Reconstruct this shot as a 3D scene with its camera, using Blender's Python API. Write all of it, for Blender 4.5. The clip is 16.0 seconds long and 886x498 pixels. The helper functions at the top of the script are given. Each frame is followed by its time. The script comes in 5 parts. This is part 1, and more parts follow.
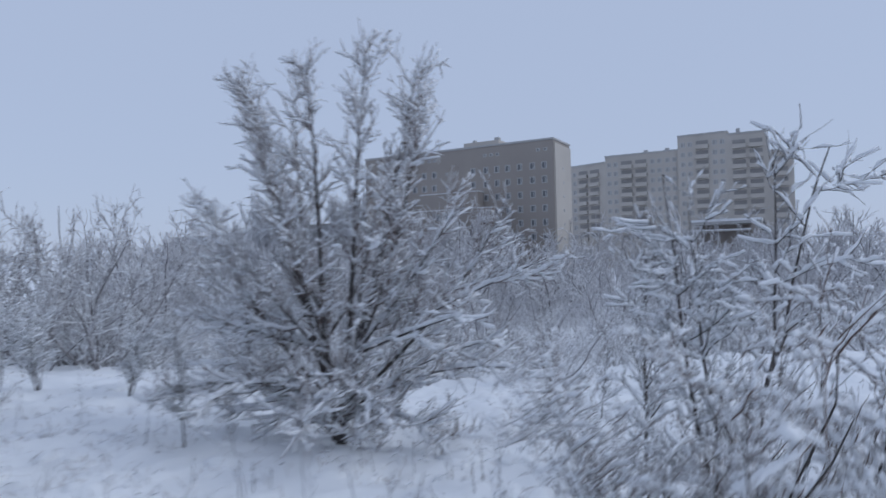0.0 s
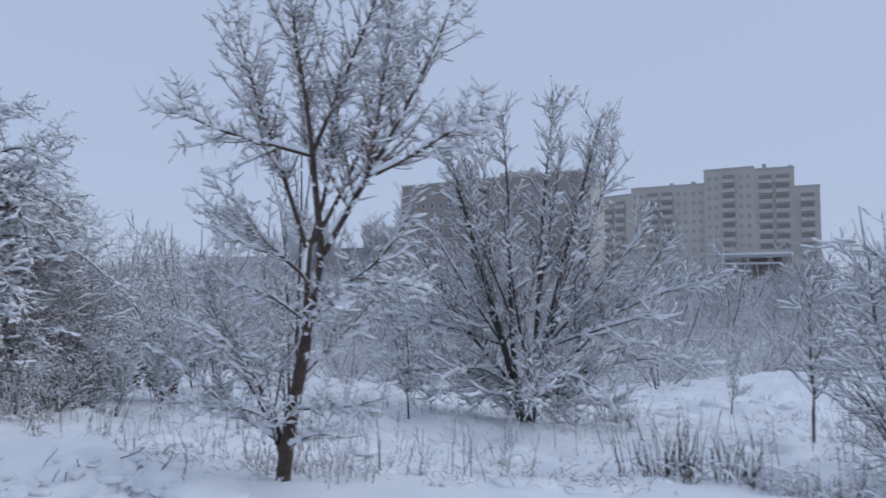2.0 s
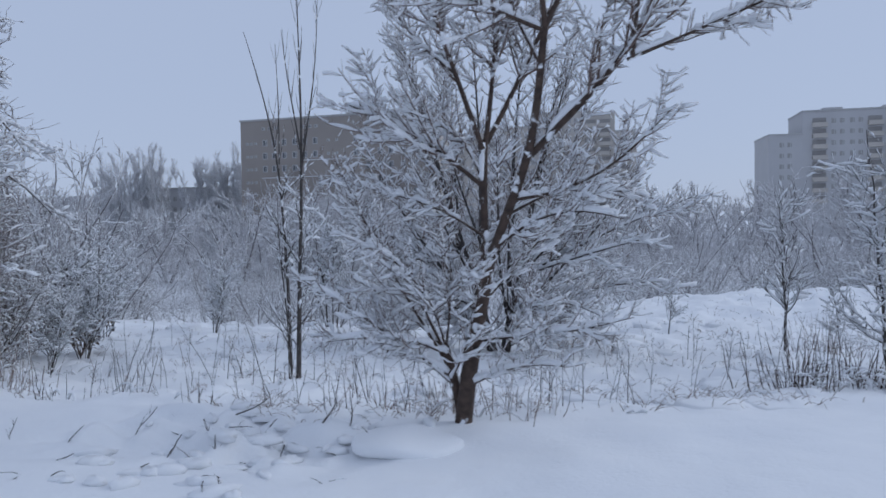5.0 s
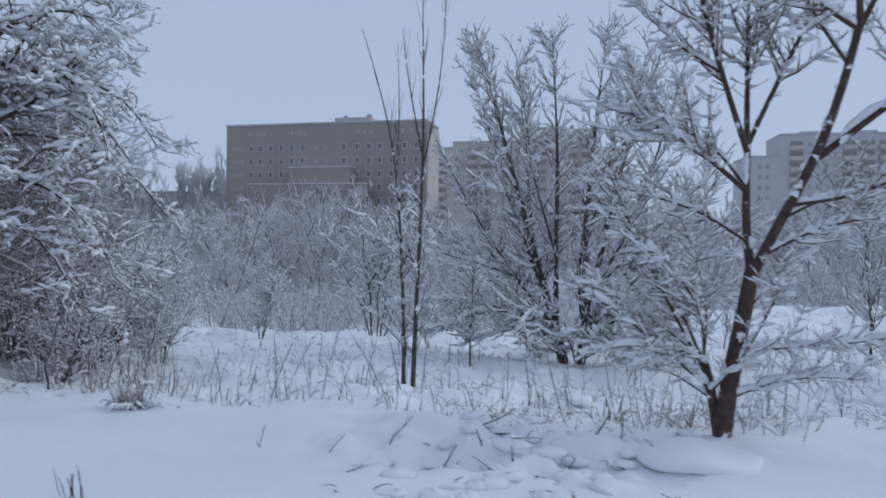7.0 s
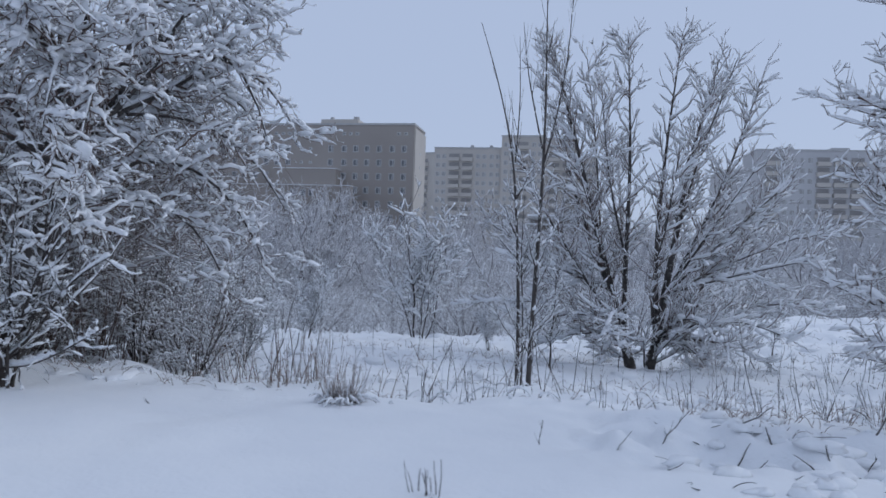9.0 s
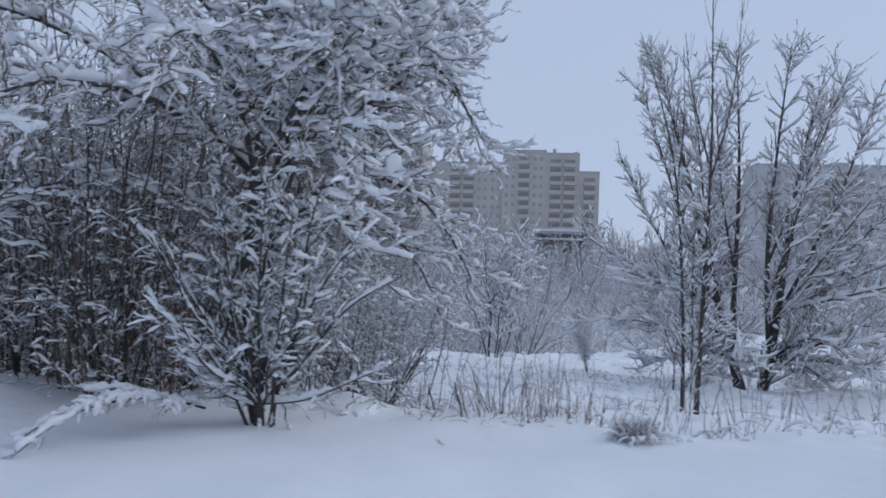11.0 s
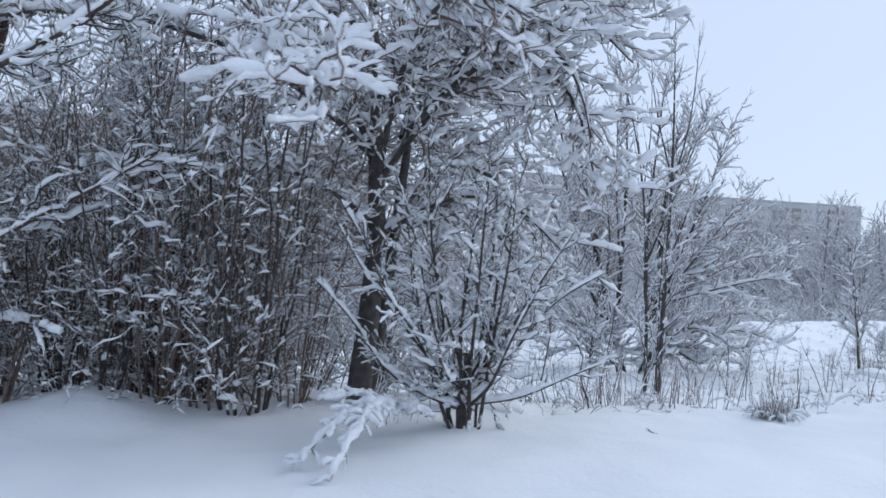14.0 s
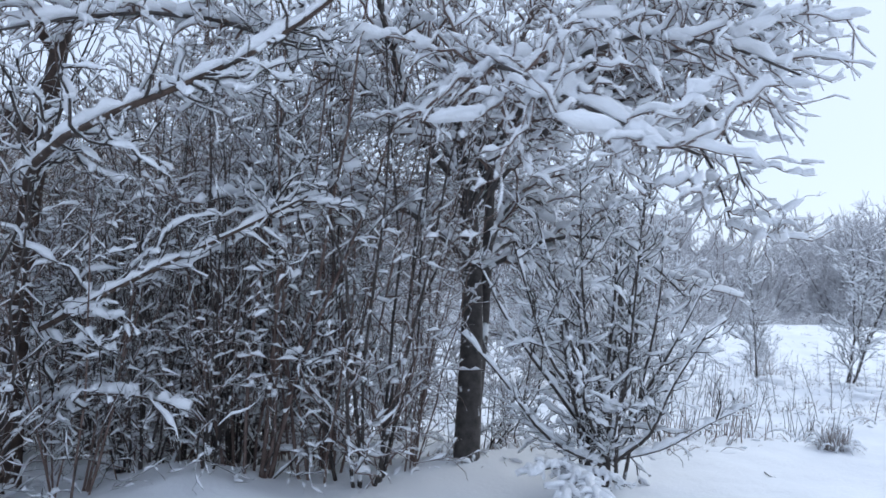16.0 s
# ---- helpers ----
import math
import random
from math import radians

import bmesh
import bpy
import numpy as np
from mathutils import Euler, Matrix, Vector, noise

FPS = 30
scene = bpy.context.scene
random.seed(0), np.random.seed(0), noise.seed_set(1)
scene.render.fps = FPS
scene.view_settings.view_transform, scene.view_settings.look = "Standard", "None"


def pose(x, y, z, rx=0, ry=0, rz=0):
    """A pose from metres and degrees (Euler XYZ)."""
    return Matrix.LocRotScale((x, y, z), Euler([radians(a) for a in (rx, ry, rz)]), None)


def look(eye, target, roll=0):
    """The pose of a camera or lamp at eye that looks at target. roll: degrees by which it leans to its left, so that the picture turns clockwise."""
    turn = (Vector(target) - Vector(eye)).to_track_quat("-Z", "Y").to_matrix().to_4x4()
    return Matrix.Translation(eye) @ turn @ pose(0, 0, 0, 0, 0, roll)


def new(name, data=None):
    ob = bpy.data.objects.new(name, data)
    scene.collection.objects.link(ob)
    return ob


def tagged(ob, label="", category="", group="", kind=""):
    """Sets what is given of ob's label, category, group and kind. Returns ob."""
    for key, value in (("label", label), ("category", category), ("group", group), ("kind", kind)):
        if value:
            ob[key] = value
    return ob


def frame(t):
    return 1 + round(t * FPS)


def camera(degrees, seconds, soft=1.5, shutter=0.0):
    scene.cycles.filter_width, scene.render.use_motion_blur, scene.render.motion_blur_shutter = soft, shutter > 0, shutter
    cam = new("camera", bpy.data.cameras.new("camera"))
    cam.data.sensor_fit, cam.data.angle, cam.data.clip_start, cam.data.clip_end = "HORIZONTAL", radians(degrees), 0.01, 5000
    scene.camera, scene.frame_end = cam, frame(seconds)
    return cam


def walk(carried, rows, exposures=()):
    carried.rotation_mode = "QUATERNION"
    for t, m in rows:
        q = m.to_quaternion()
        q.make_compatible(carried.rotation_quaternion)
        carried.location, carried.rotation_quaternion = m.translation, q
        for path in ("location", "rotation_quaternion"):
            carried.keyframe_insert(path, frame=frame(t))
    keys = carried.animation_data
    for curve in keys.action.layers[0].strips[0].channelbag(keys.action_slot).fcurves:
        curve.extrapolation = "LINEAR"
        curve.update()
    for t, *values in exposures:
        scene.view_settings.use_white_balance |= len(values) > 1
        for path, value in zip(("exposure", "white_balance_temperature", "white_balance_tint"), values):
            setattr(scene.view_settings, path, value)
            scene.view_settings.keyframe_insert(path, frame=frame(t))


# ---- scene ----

# ---------------------------------------------------------------- camera and walk
cam = camera(67.0, 16.0, soft=1.55, shutter=0.4)
PATH = [
    (0, 7.6, 7.0, 2.54, 27.49, 1.25, 1.3),
    (0.5, 7.0, 3.5, 2.327, 27.59, 0.24, 0.36),
    (1, 6.575, 2.350, 2.250, 25.65, -0.06, -1.44),
    (1.5, 5.922, 2.208, 2.213, 27.65, 1.92, 0.35),
    (2, 5.297, 2.066, 2.105, 28.52, 3.62, -0.19),
    (2.5, 4.491, 1.978, 2.047, 38.15, 3.76, -0.97),
    (3, 3.889, 1.936, 1.998, 30.36, 4.16, -1.58),
    (3.5, 3.223, 1.944, 1.942, 25.12, 0.65, -0.08),
    (3.7, 2.988, 1.893, 1.921, 22.00, 0.43, -0.54),
    (5.8, 0.396, 1.571, 1.786, 10.61, -3.08, -1.89),
    (6, 0.143, 1.524, 1.790, 9.81, -3.41, -3.53),
    (6.5, -0.559, 1.521, 1.746, 9.14, -2.55, -1.72),
    (7, -1.283, 1.416, 1.713, 11.67, -0.47, -0.75),
    (7.5, -1.996, 1.409, 1.631, 11.64, 0.10, -0.47),
    (8, -2.725, 1.382, 1.590, 11.67, -1.06, -1.80),
    (8.2, -2.956, 1.349, 1.566, 11.92, -1.05, -3.0),
    (10.3, -5.591, 1.008, 1.485, 3.12, 1.29, -0.5),
    (10.5, -5.901, 1.093, 1.510, 3.10, 1.23, -1.73),
    (11, -6.775, 1.316, 1.485, 8.54, 1.33, -2.04),
    (11.5, -7.465, 1.364, 1.514, 2.32, 1.49, -2.09),
    (12, -8.131, 1.483, 1.456, 3.39, 0.19, -1.40),
    (12.5, -8.813, 1.451, 1.413, 3.82, 0.69, -1.14),
    (13, -9.393, 1.527, 1.336, -1.10, 1.66, -1.26),
    (13.5, -10.020, 1.537, 1.319, -3.83, 1.78, -2.28),
    (14, -10.580, 1.568, 1.288, -11.10, 1.86, -2.72),
    (14.5, -11.250, 1.749, 1.336, -12.02, 0.70, -2.68),
    (15, -11.759, 1.942, 1.401, -18.96, 2.43, -2.15),
    (15.5, -12.195, 2.288, 1.431, -20.34, 3.79, -2.43),
    (16, -12.673, 2.649, 1.542, -23.24, 2.77, -2.69),
]
EXPOSURES = [(0, 0.04, 6500, 10), (1, 0.1, 6500, 10), (3, 0.04, 6500, 10), (6, 0.0, 6500, 10), (8, 0.08, 6500, 10), (10.5, 0.08, 6500, 10), (12, 0.34, 6650, 8), (13, 0.49, 6700, 8), (14.5, 0.65, 6750, 7), (15.5, 0.72, 6650, 7), (16, 0.84, 6700, 7)]
walk(cam, [(t, pose(x, y, z, 90 + p, r, w)) for t, x, y, z, w, p, r in PATH], EXPOSURES)

# ---------------------------------------------------------------- sky and light
world = bpy.data.worlds.new("overcast_sky")
scene.world = world
world.use_nodes = True
wt = world.node_tree
wt.nodes.clear()
w_out = wt.nodes.new("ShaderNodeOutputWorld")
w_sky = wt.nodes.new("ShaderNodeTexSky")
w_sky.sky_type = "NISHITA"
w_sky.sun_disc = False
w_sky.sun_elevation = radians(36)
w_sky.sun_rotation = radians(73)
w_clear = wt.nodes.new("ShaderNodeBackground")
w_clear.inputs["Strength"].default_value = 0.01
w_cloud = wt.nodes.new("ShaderNodeBackground")
w_cloud.inputs["Color"].default_value = (0.455, 0.55, 0.757, 1)
w_cloud.inputs["Strength"].default_value = 0.82
w_add = wt.nodes.new("ShaderNodeAddShader")
wt.links.new(w_sky.outputs["Color"], w_clear.inputs["Color"])
wt.links.new(w_clear.outputs[0], w_add.inputs[0])
wt.links.new(w_cloud.outputs[0], w_add.inputs[1])
wt.links.new(w_add.outputs[0], w_out.inputs["Surface"])

sun_data = bpy.data.lights.new("sun", "SUN")
sun_data.energy = 0.8
sun_data.angle = radians(40)
sun_data.color = (0.86, 0.92, 1.0)
sun = new("sun", sun_data)
sun.matrix_world = look((80, 35, 62), (0, 10, 0))


# ---------------------------------------------------------------- materials
def material(name):
    m = bpy.data.materials.new(name)
    m.use_nodes = True
    nt = m.node_tree
    b = nt.nodes["Principled BSDF"]
    return m, nt, b


def link(nt, a, b):
    nt.links.new(a, b)


def noise_tex(nt, scale, detail=4.0, rough=0.55, coord="Object"):
    tc = nt.nodes.new("ShaderNodeTexCoord")
    n = nt.nodes.new("ShaderNodeTexNoise")
    n.inputs["Scale"].default_value = scale
    n.inputs["Detail"].default_value = detail
    n.inputs["Roughness"].default_value = rough
    link(nt, tc.outputs[coord], n.inputs["Vector"])
    return n


def ramp(nt, source, stops):
    r = nt.nodes.new("ShaderNodeValToRGB")
    e = r.color_ramp.elements
    while len(e) < len(stops):
        e.new(0.5)
    for k, (p, c) in enumerate(stops):
        e[k].position = p
        e[k].color = (*c, 1) if len(c) == 3 else c
    link(nt, source, r.inputs["Fac"])
    return r


def bump(nt, b, source, strength, distance):
    k = nt.nodes.new("ShaderNodeBump")
    k.inputs["Strength"].default_value = strength
    k.inputs["Distance"].default_value = distance
    link(nt, source, k.inputs["Height"])
    link(nt, k.outputs["Normal"], b.inputs["Normal"])


def mix_rgb(nt, fac, a, b):
    m = nt.nodes.new("ShaderNodeMix")
    m.data_type = "RGBA"
    for value, socket in ((fac, m.inputs[0]), (a, m.inputs[6]), (b, m.inputs[7])):
        if isinstance(value, (int, float)):
            socket.default_value = value
        elif isinstance(value, tuple):
            socket.default_value = (*value, 1)
        else:
            link(nt, value, socket)
    return m.outputs[2]


def snow_material(name, low, high, scale=3.0, relief=0.02):
    m, nt, b = material(name)
    big = noise_tex(nt, scale * 0.2, 3)
    fine = noise_tex(nt, scale * 9, 5)
    tone = ramp(nt, big.outputs["Fac"], [(0.3, low), (0.7, high)])
    link(nt, tone.outputs["Color"], b.inputs["Base Color"])
    b.inputs["Roughness"].default_value = 0.75
    b.inputs["Specular IOR Level"].default_value = 0.25
    mid = noise_tex(nt, scale * 1.5, 3)
    both = nt.nodes.new("ShaderNodeMath")
    both.operation = "MULTIPLY_ADD"
    link(nt, mid.outputs["Fac"], both.inputs[0])
    both.inputs[1].default_value = 2.2
    link(nt, fine.outputs["Fac"], both.inputs[2])
    bump(nt, b, both.outputs[0], 0.5, relief)
    return m


def upward(nt, low, high):
    """0 on faces that look down or sideways, 1 on faces that look up: where snow can lie."""
    g = nt.nodes.new("ShaderNodeNewGeometry")
    s = nt.nodes.new("ShaderNodeSeparateXYZ")
    link(nt, g.outputs["Normal"], s.inputs[0])
    r = nt.nodes.new("ShaderNodeMapRange")
    r.inputs["From Min"].default_value = low
    r.inputs["From Max"].default_value = high
    link(nt, s.outputs["Z"], r.inputs["Value"])
    return r.outputs["Result"]


def bark_material(name, dark, light, low=0.5, high=0.8, patches=0.62):
    """Bark with snow blown into it and lying on its upper side."""
    m, nt, b = material(name)
    n = noise_tex(nt, 14, 6)
    tone = ramp(nt, n.outputs["Fac"], [(0.3, dark), (0.72, light)])
    blown = noise_tex(nt, 6, 3)
    patch = ramp(nt, blown.outputs["Fac"], [(patches, (0, 0, 0)), (patches + 0.04, (1, 1, 1))])
    lies = upward(nt, low, high)
    most = nt.nodes.new("ShaderNodeMath")
    most.operation = "MAXIMUM"
    link(nt, patch.outputs["Color"], most.inputs[0])
    link(nt, lies, most.inputs[1])
    link(nt, mix_rgb(nt, most.outputs[0], tone.outputs["Color"], (0.82, 0.84, 0.86)), b.inputs["Base Color"])
    b.inputs["Roughness"].default_value = 0.85
    bump(nt, b, n.outputs["Fac"], 0.7, 0.012)
    return m


def plain_material(name, low, high, scale, rough=0.8, relief=0.0, metallic=0.0):
    m, nt, b = material(name)
    n = noise_tex(nt, scale, 5)
    tone = ramp(nt, n.outputs["Fac"], [(0.3, low), (0.7, high)])
    link(nt, tone.outputs["Color"], b.inputs["Base Color"])
    b.inputs["Roughness"].default_value = rough
    b.inputs["Metallic"].default_value = metallic
    if relief:
        bump(nt, b, n.outputs["Fac"], 0.5, relief)
    return m


SNOW = snow_material("fresh_snow", (0.78, 0.8, 0.83), (0.86, 0.87, 0.88), 3.0, 0.011)
SNOW_LOAD = snow_material("snow_on_branches", (0.8, 0.82, 0.85), (0.87, 0.88, 0.9), 8.0, 0.022)
BARK_BROWN = bark_material("brown_bark", (0.034, 0.022, 0.018), (0.1, 0.066, 0.05), 0.55, 0.85, 0.6)
BARK_GREY = bark_material("grey_bark", (0.036, 0.031, 0.029), (0.105, 0.092, 0.086), 0.5, 0.8, 0.62)
BARK_TWIG = bark_material("twig_bark", (0.03, 0.025, 0.023), (0.08, 0.065, 0.058), 0.35, 0.7, 0.6)
BARK_DARK = bark_material("dark_twig_bark", (0.095, 0.062, 0.052), (0.205, 0.145, 0.124), 0.6, 1.0, 0.66)
# frosted twigs, lightened further to put the haze of distance into their colour
HAZY_FROST = bark_material("hazy_frosted_twigs", (0.262, 0.252, 0.262), (0.415, 0.4, 0.413), -0.1, 0.8, 0.54)
# pale frost; much of its lightness is haze painted in for the poplars
HAZY_FROST_PALE = bark_material("pale_hazy_frosted_twigs", (0.42, 0.41, 0.43), (0.56, 0.55, 0.57), -0.3, 0.8, 0.54)
# palest for the far slope: frost plus haze painted into the base colour
HAZY_FROST_FAR = bark_material("far_hazy_frosted_twigs", (0.43, 0.422, 0.442), (0.57, 0.56, 0.58), 0.0, 1.1, 0.6)
FROST_DARK = bark_material("lightly_frosted_twigs", (0.12, 0.11, 0.113), (0.24, 0.225, 0.23), 0.0, 0.9, 0.58)
GRASS = bark_material("dry_grass", (0.125, 0.078, 0.058), (0.26, 0.185, 0.145), 0.5, 1.0, 0.68)
PALE_GRASS = bark_material("pale_dry_grass", (0.27, 0.225, 0.205), (0.42, 0.37, 0.345), 0.6, 1.0, 0.6)
CABLE = plain_material("grey_cable", (0.07, 0.07, 0.075), (0.11, 0.11, 0.115), 4.0, 0.6)
LEAF = bark_material("withered_leaf", (0.06, 0.035, 0.018), (0.16, 0.09, 0.045), 0.7, 1.0, 0.8)
WALL_DARK = plain_material("grey_brown_panels", (0.32, 0.285, 0.258), (0.36, 0.322, 0.292), 0.15)
# beige and pale grey panels, with some distance haze mixed into their tone
WALL_BEIGE = plain_material("beige_panels", (0.47, 0.437, 0.4), (0.53, 0.493, 0.452), 0.12)
WALL_PALE = plain_material("pale_grey_panels", (0.47, 0.467, 0.475), (0.52, 0.515, 0.522), 0.12)
# white frames greyed so that their contrast is as low as in haze
FRAME_WHITE = plain_material("white_window_frame", (0.5, 0.5, 0.51), (0.56, 0.56, 0.57), 2.0, 0.5)
PANE = plain_material("dark_window_glass", (0.12, 0.125, 0.135), (0.18, 0.185, 0.195), 1.0, 0.15)
# glass of the far flats, lightened to paint the haze before it
PANE_HAZED = plain_material("hazed_window_glass", (0.33, 0.32, 0.31), (0.4, 0.39, 0.38), 1.0, 0.2)
CONCRETE = plain_material("light_concrete", (0.4, 0.4, 0.4), (0.5, 0.49, 0.48), 0.8)


# ---------------------------------------------------------------- mesh helpers
def mesh_of(name, verts, quads, smooth=True):
    me = bpy.data.meshes.new(name)
    v = np.asarray(verts, dtype=np.float32).reshape(-1, 3)
    q = np.asarray(quads, dtype=np.int32).reshape(-1, 4)
    me.vertices.add(len(v))
    me.vertices.foreach_set("co", v.ravel())
    me.loops.add(q.size)
    me.loops.foreach_set("vertex_index", q.ravel())
    me.polygons.add(len(q))
    me.polygons.foreach_set("loop_start", np.arange(0, q.size, 4, dtype=np.int32))
    me.polygons.foreach_set("loop_total", np.full(len(q), 4, dtype=np.int32))
    me.polygons.foreach_set("use_smooth", np.full(len(q), smooth))
    me.update(calc_edges=True)
    return me


def part(name, data, mat, parent=None, label=""):
    """Links a bmesh or a mesh as ONE object under a thing or a part."""
    if isinstance(data, bmesh.types.BMesh):
        me = bpy.data.meshes.new(name)
        data.to_mesh(me)
        data.free()
    else:
        me = data
    if mat is not None and not me.materials:
        me.materials.append(mat)
    ob = new(name, me)
    if parent is not None:
        ob.parent = parent
    if label:
        tagged(ob, label)
    return ob


def thing(name, at, label, category, group="", kind=""):
    e = new(name)
    e.location = at
    e.empty_display_size = 0.2
    return tagged(e, label, category, group, kind)


def box(bm, x0, y0, z0, x1, y1, z1):
    m = Matrix.LocRotScale(((x0 + x1) / 2, (y0 + y1) / 2, (z0 + z1) / 2), None, (abs(x1 - x0), abs(y1 - y0), abs(z1 - z0)))
    bmesh.ops.create_cube(bm, size=1, matrix=m)


class Tubes:
    """Gathers tapered tubes along many lines of points, as one mesh."""

    def __init__(self):
        self.v, self.q, self.n = [], [], 0

    def add(self, P, R, k):
        M, N = P.shape[:2]
        if M == 0:
            return self
        T = np.gradient(P, axis=1)
        T /= np.linalg.norm(T, axis=2, keepdims=True) + 1e-9
        mean = T.mean(axis=1)
        ref = np.where(np.abs(mean[:, 2:3]) > 0.8, np.array([[1.0, 0.2, 0.0]]), np.array([[0.0, 0.1, 1.0]]))[:, None, :]
        U = np.cross(T, np.broadcast_to(ref, T.shape))
        U /= np.linalg.norm(U, axis=2, keepdims=True) + 1e-9
        V = np.cross(T, U)
        a = np.arange(k) * 2 * np.pi / k + 0.3
        ring = U[:, :, None, :] * np.cos(a)[None, None, :, None] + V[:, :, None, :] * np.sin(a)[None, None, :, None]
        return self.put(P[:, :, None, :] + ring * R[:, :, None, None])

    def ring(self, C, A, B, k):
        """Tubes with oval sections: half axes A and B at each point of C."""
        a = np.arange(k) * 2 * np.pi / k + 0.4
        return self.put(C[:, :, None, :] + A[:, :, None, :] * np.cos(a)[None, None, :, None] + B[:, :, None, :] * np.sin(a)[None, None, :, None])

    def put(self, verts):
        M, N, k = verts.shape[:3]
        idx = np.arange(M * N * k).reshape(M, N, k) + self.n
        nxt = np.roll(idx, -1, axis=2)
        q = np.stack([idx[:, :-1], nxt[:, :-1], nxt[:, 1:], idx[:, 1:]], axis=-1)
        self.v.append(verts.reshape(-1, 3))
        self.q.append(q.reshape(-1, 4))
        self.n += M * N * k
        return self

    def mesh(self, name):
        return mesh_of(name, np.concatenate(self.v), np.concatenate(self.q))


def unit(a):
    return a / (np.linalg.norm(a, axis=-1, keepdims=True) + 1e-9)


def smooth_line(points, N):
    """A smooth line of N points through a few key points."""
    p = np.array(points, float)
    s = np.concatenate([[0], np.cumsum(np.linalg.norm(np.diff(p, axis=0), axis=1))])
    u = np.linspace(0, s[-1], N)
    q = np.stack([np.interp(u, s, p[:, c]) for c in range(3)], 1)
    for _ in range(2):
        q[1:-1] = 0.25 * q[:-2] + 0.5 * q[1:-1] + 0.25 * q[2:]
    return q


def shoots(rng, base, d, length, N, up=0.0, wob=0.1, droop=0.0):
    """Lines that start at base along d, bend up or droop, and wander."""
    M = len(base)
    P = np.zeros((M, N, 3))
    P[:, 0] = base
    d = unit(d)
    step = (np.asarray(length) / (N - 1))[:, None]
    for k in range(1, N):
        pull = np.zeros((M, 3))
        pull[:, 2] = up - droop * (k / N) ** 1.5 * 2
        d = unit(d + pull / (N - 1) * 2 + rng.normal(0, wob, (M, 3)) / math.sqrt(N - 1) * 1.5)
        P[:, k] = P[:, k - 1] + unit(d + rng.normal(0, wob * 0.6, (M, 3))) * step
    return P


def taper(r0, N, end=0.3):
    return np.asarray(r0)[:, None] * np.linspace(1, end, N)[None, :]


def grow(rng, P, R, n, t0, t1, length, angle, N, up=0.0, wob=0.15, droop=0.0, thin=0.6, rmax=0.02, rmin=0.004, lenfall=0.5, flat=0.0, scale=None):
    """n side shoots on the lines P."""
    M, NP = P.shape[:2]
    seg = np.linalg.norm(np.diff(P, axis=1), axis=2).sum(1)
    idx = rng.choice(M, n, p=seg / seg.sum())
    t = rng.uniform(t0, t1, n)
    f = np.clip(t * (NP - 1), 0, NP - 1.001)
    i = f.astype(int)
    w = (f - i)[:, None]
    a, b = P[idx, i], P[idx, i + 1]
    base = a * (1 - w) + b * w
    d = unit(b - a)
    side = rng.normal(0, 1, (n, 3))
    side[:, 2] *= 1 - flat
    side = unit(side - d * (side * d).sum(1, keepdims=True))
    ang = np.radians(angle) * rng.uniform(0.7, 1.25, n)[:, None]
    d2 = d * np.cos(ang) + side * np.sin(ang)
    L = length * rng.uniform(0.55, 1.25, n) * (1 - lenfall * t)
    if scale is not None:
        L = L * scale[idx]
    r = (R[idx, i] * (1 - w[:, 0]) + R[idx, i + 1] * w[:, 0]) * thin
    r = np.clip(r, rmin, rmax)
    Q = shoots(rng, base, d2, L, N, up, wob, droop)
    return Q, taper(r, N, 0.35)


def pile_on(rng, tubes, P, R, size, step=0.06, k=6, cover=0.6, least=0.04, power=1.5, knot=0.14, rough=0.4):
    """Snow piled along the upper side of branches: blunt, lumpy ridges with gaps of bare bark, tall on level wood, mere traces on steep."""
    M, n0 = P.shape[:2]
    if M == 0:
        return
    L = np.linalg.norm(np.diff(P, axis=1), axis=2).sum(1)
    N = int(np.clip(np.ceil(L.mean() / step), 2, 60)) + 2
    u = np.concatenate([[0.03, 0.035], np.linspace(0.035, 0.97, N - 2)[1:-1], [0.97, 0.975]])
    N = len(u)
    f = u * (n0 - 1)
    i = np.clip(f.astype(int), 0, n0 - 2)
    w = (f - i)[None, :, None]
    C = P[:, i] * (1 - w) + P[:, i + 1] * w
    r = R[:, i] * (1 - w[:, :, 0]) + R[:, i + 1] * w[:, :, 0]
    T = unit(P[:, i + 1] - P[:, i])
    level = np.maximum(np.clip(1 - T[:, :, 2] ** 2, 0, 1) ** (0.5 * power), least)
    knots = int(np.clip(np.ceil(L.mean() / knot), 2, 40)) + 1
    kn = rng.random((M, knots))
    g = u * (knots - 1)
    j = np.clip(g.astype(int), 0, knots - 2)
    e = (g - j)[None, :]
    e = e * e * (3 - 2 * e)
    mask = np.clip((kn[:, j] * (1 - e) + kn[:, j + 1] * e - (1 - cover) * 0.85) * 8.0, 0, 1) ** 0.5
    S = size * level * mask * rng.uniform(1 - rough, 1 + rough * 0.7, (M, N)) * rng.uniform(0.6, 1.3, (M, 1))
    S = S * np.where(rng.random((M, N)) < 0.22, 0.35, 1.0)
    S = np.minimum(S, r * 1.5 + max(0.018, size * 0.5))
    S[:, 0] = S[:, -1] = 0
    U = np.stack([T[:, :, 1], -T[:, :, 0], np.zeros((M, N))], -1)
    flat = np.linalg.norm(U, axis=2, keepdims=True)
    U = np.where(flat > 0.05, U / (flat + 1e-9), np.array([1.0, 0.0, 0.0]))
    V = np.cross(U, T)
    V = np.where(V[:, :, 2:3] < 0, -V, V)
    C = C + V * (r * 0.6 + S * 0.98)[:, :, None] + U * (S * rng.normal(0, 0.2, (M, N)))[:, :, None]
    a = np.arange(k) * 2 * np.pi / k + 0.4
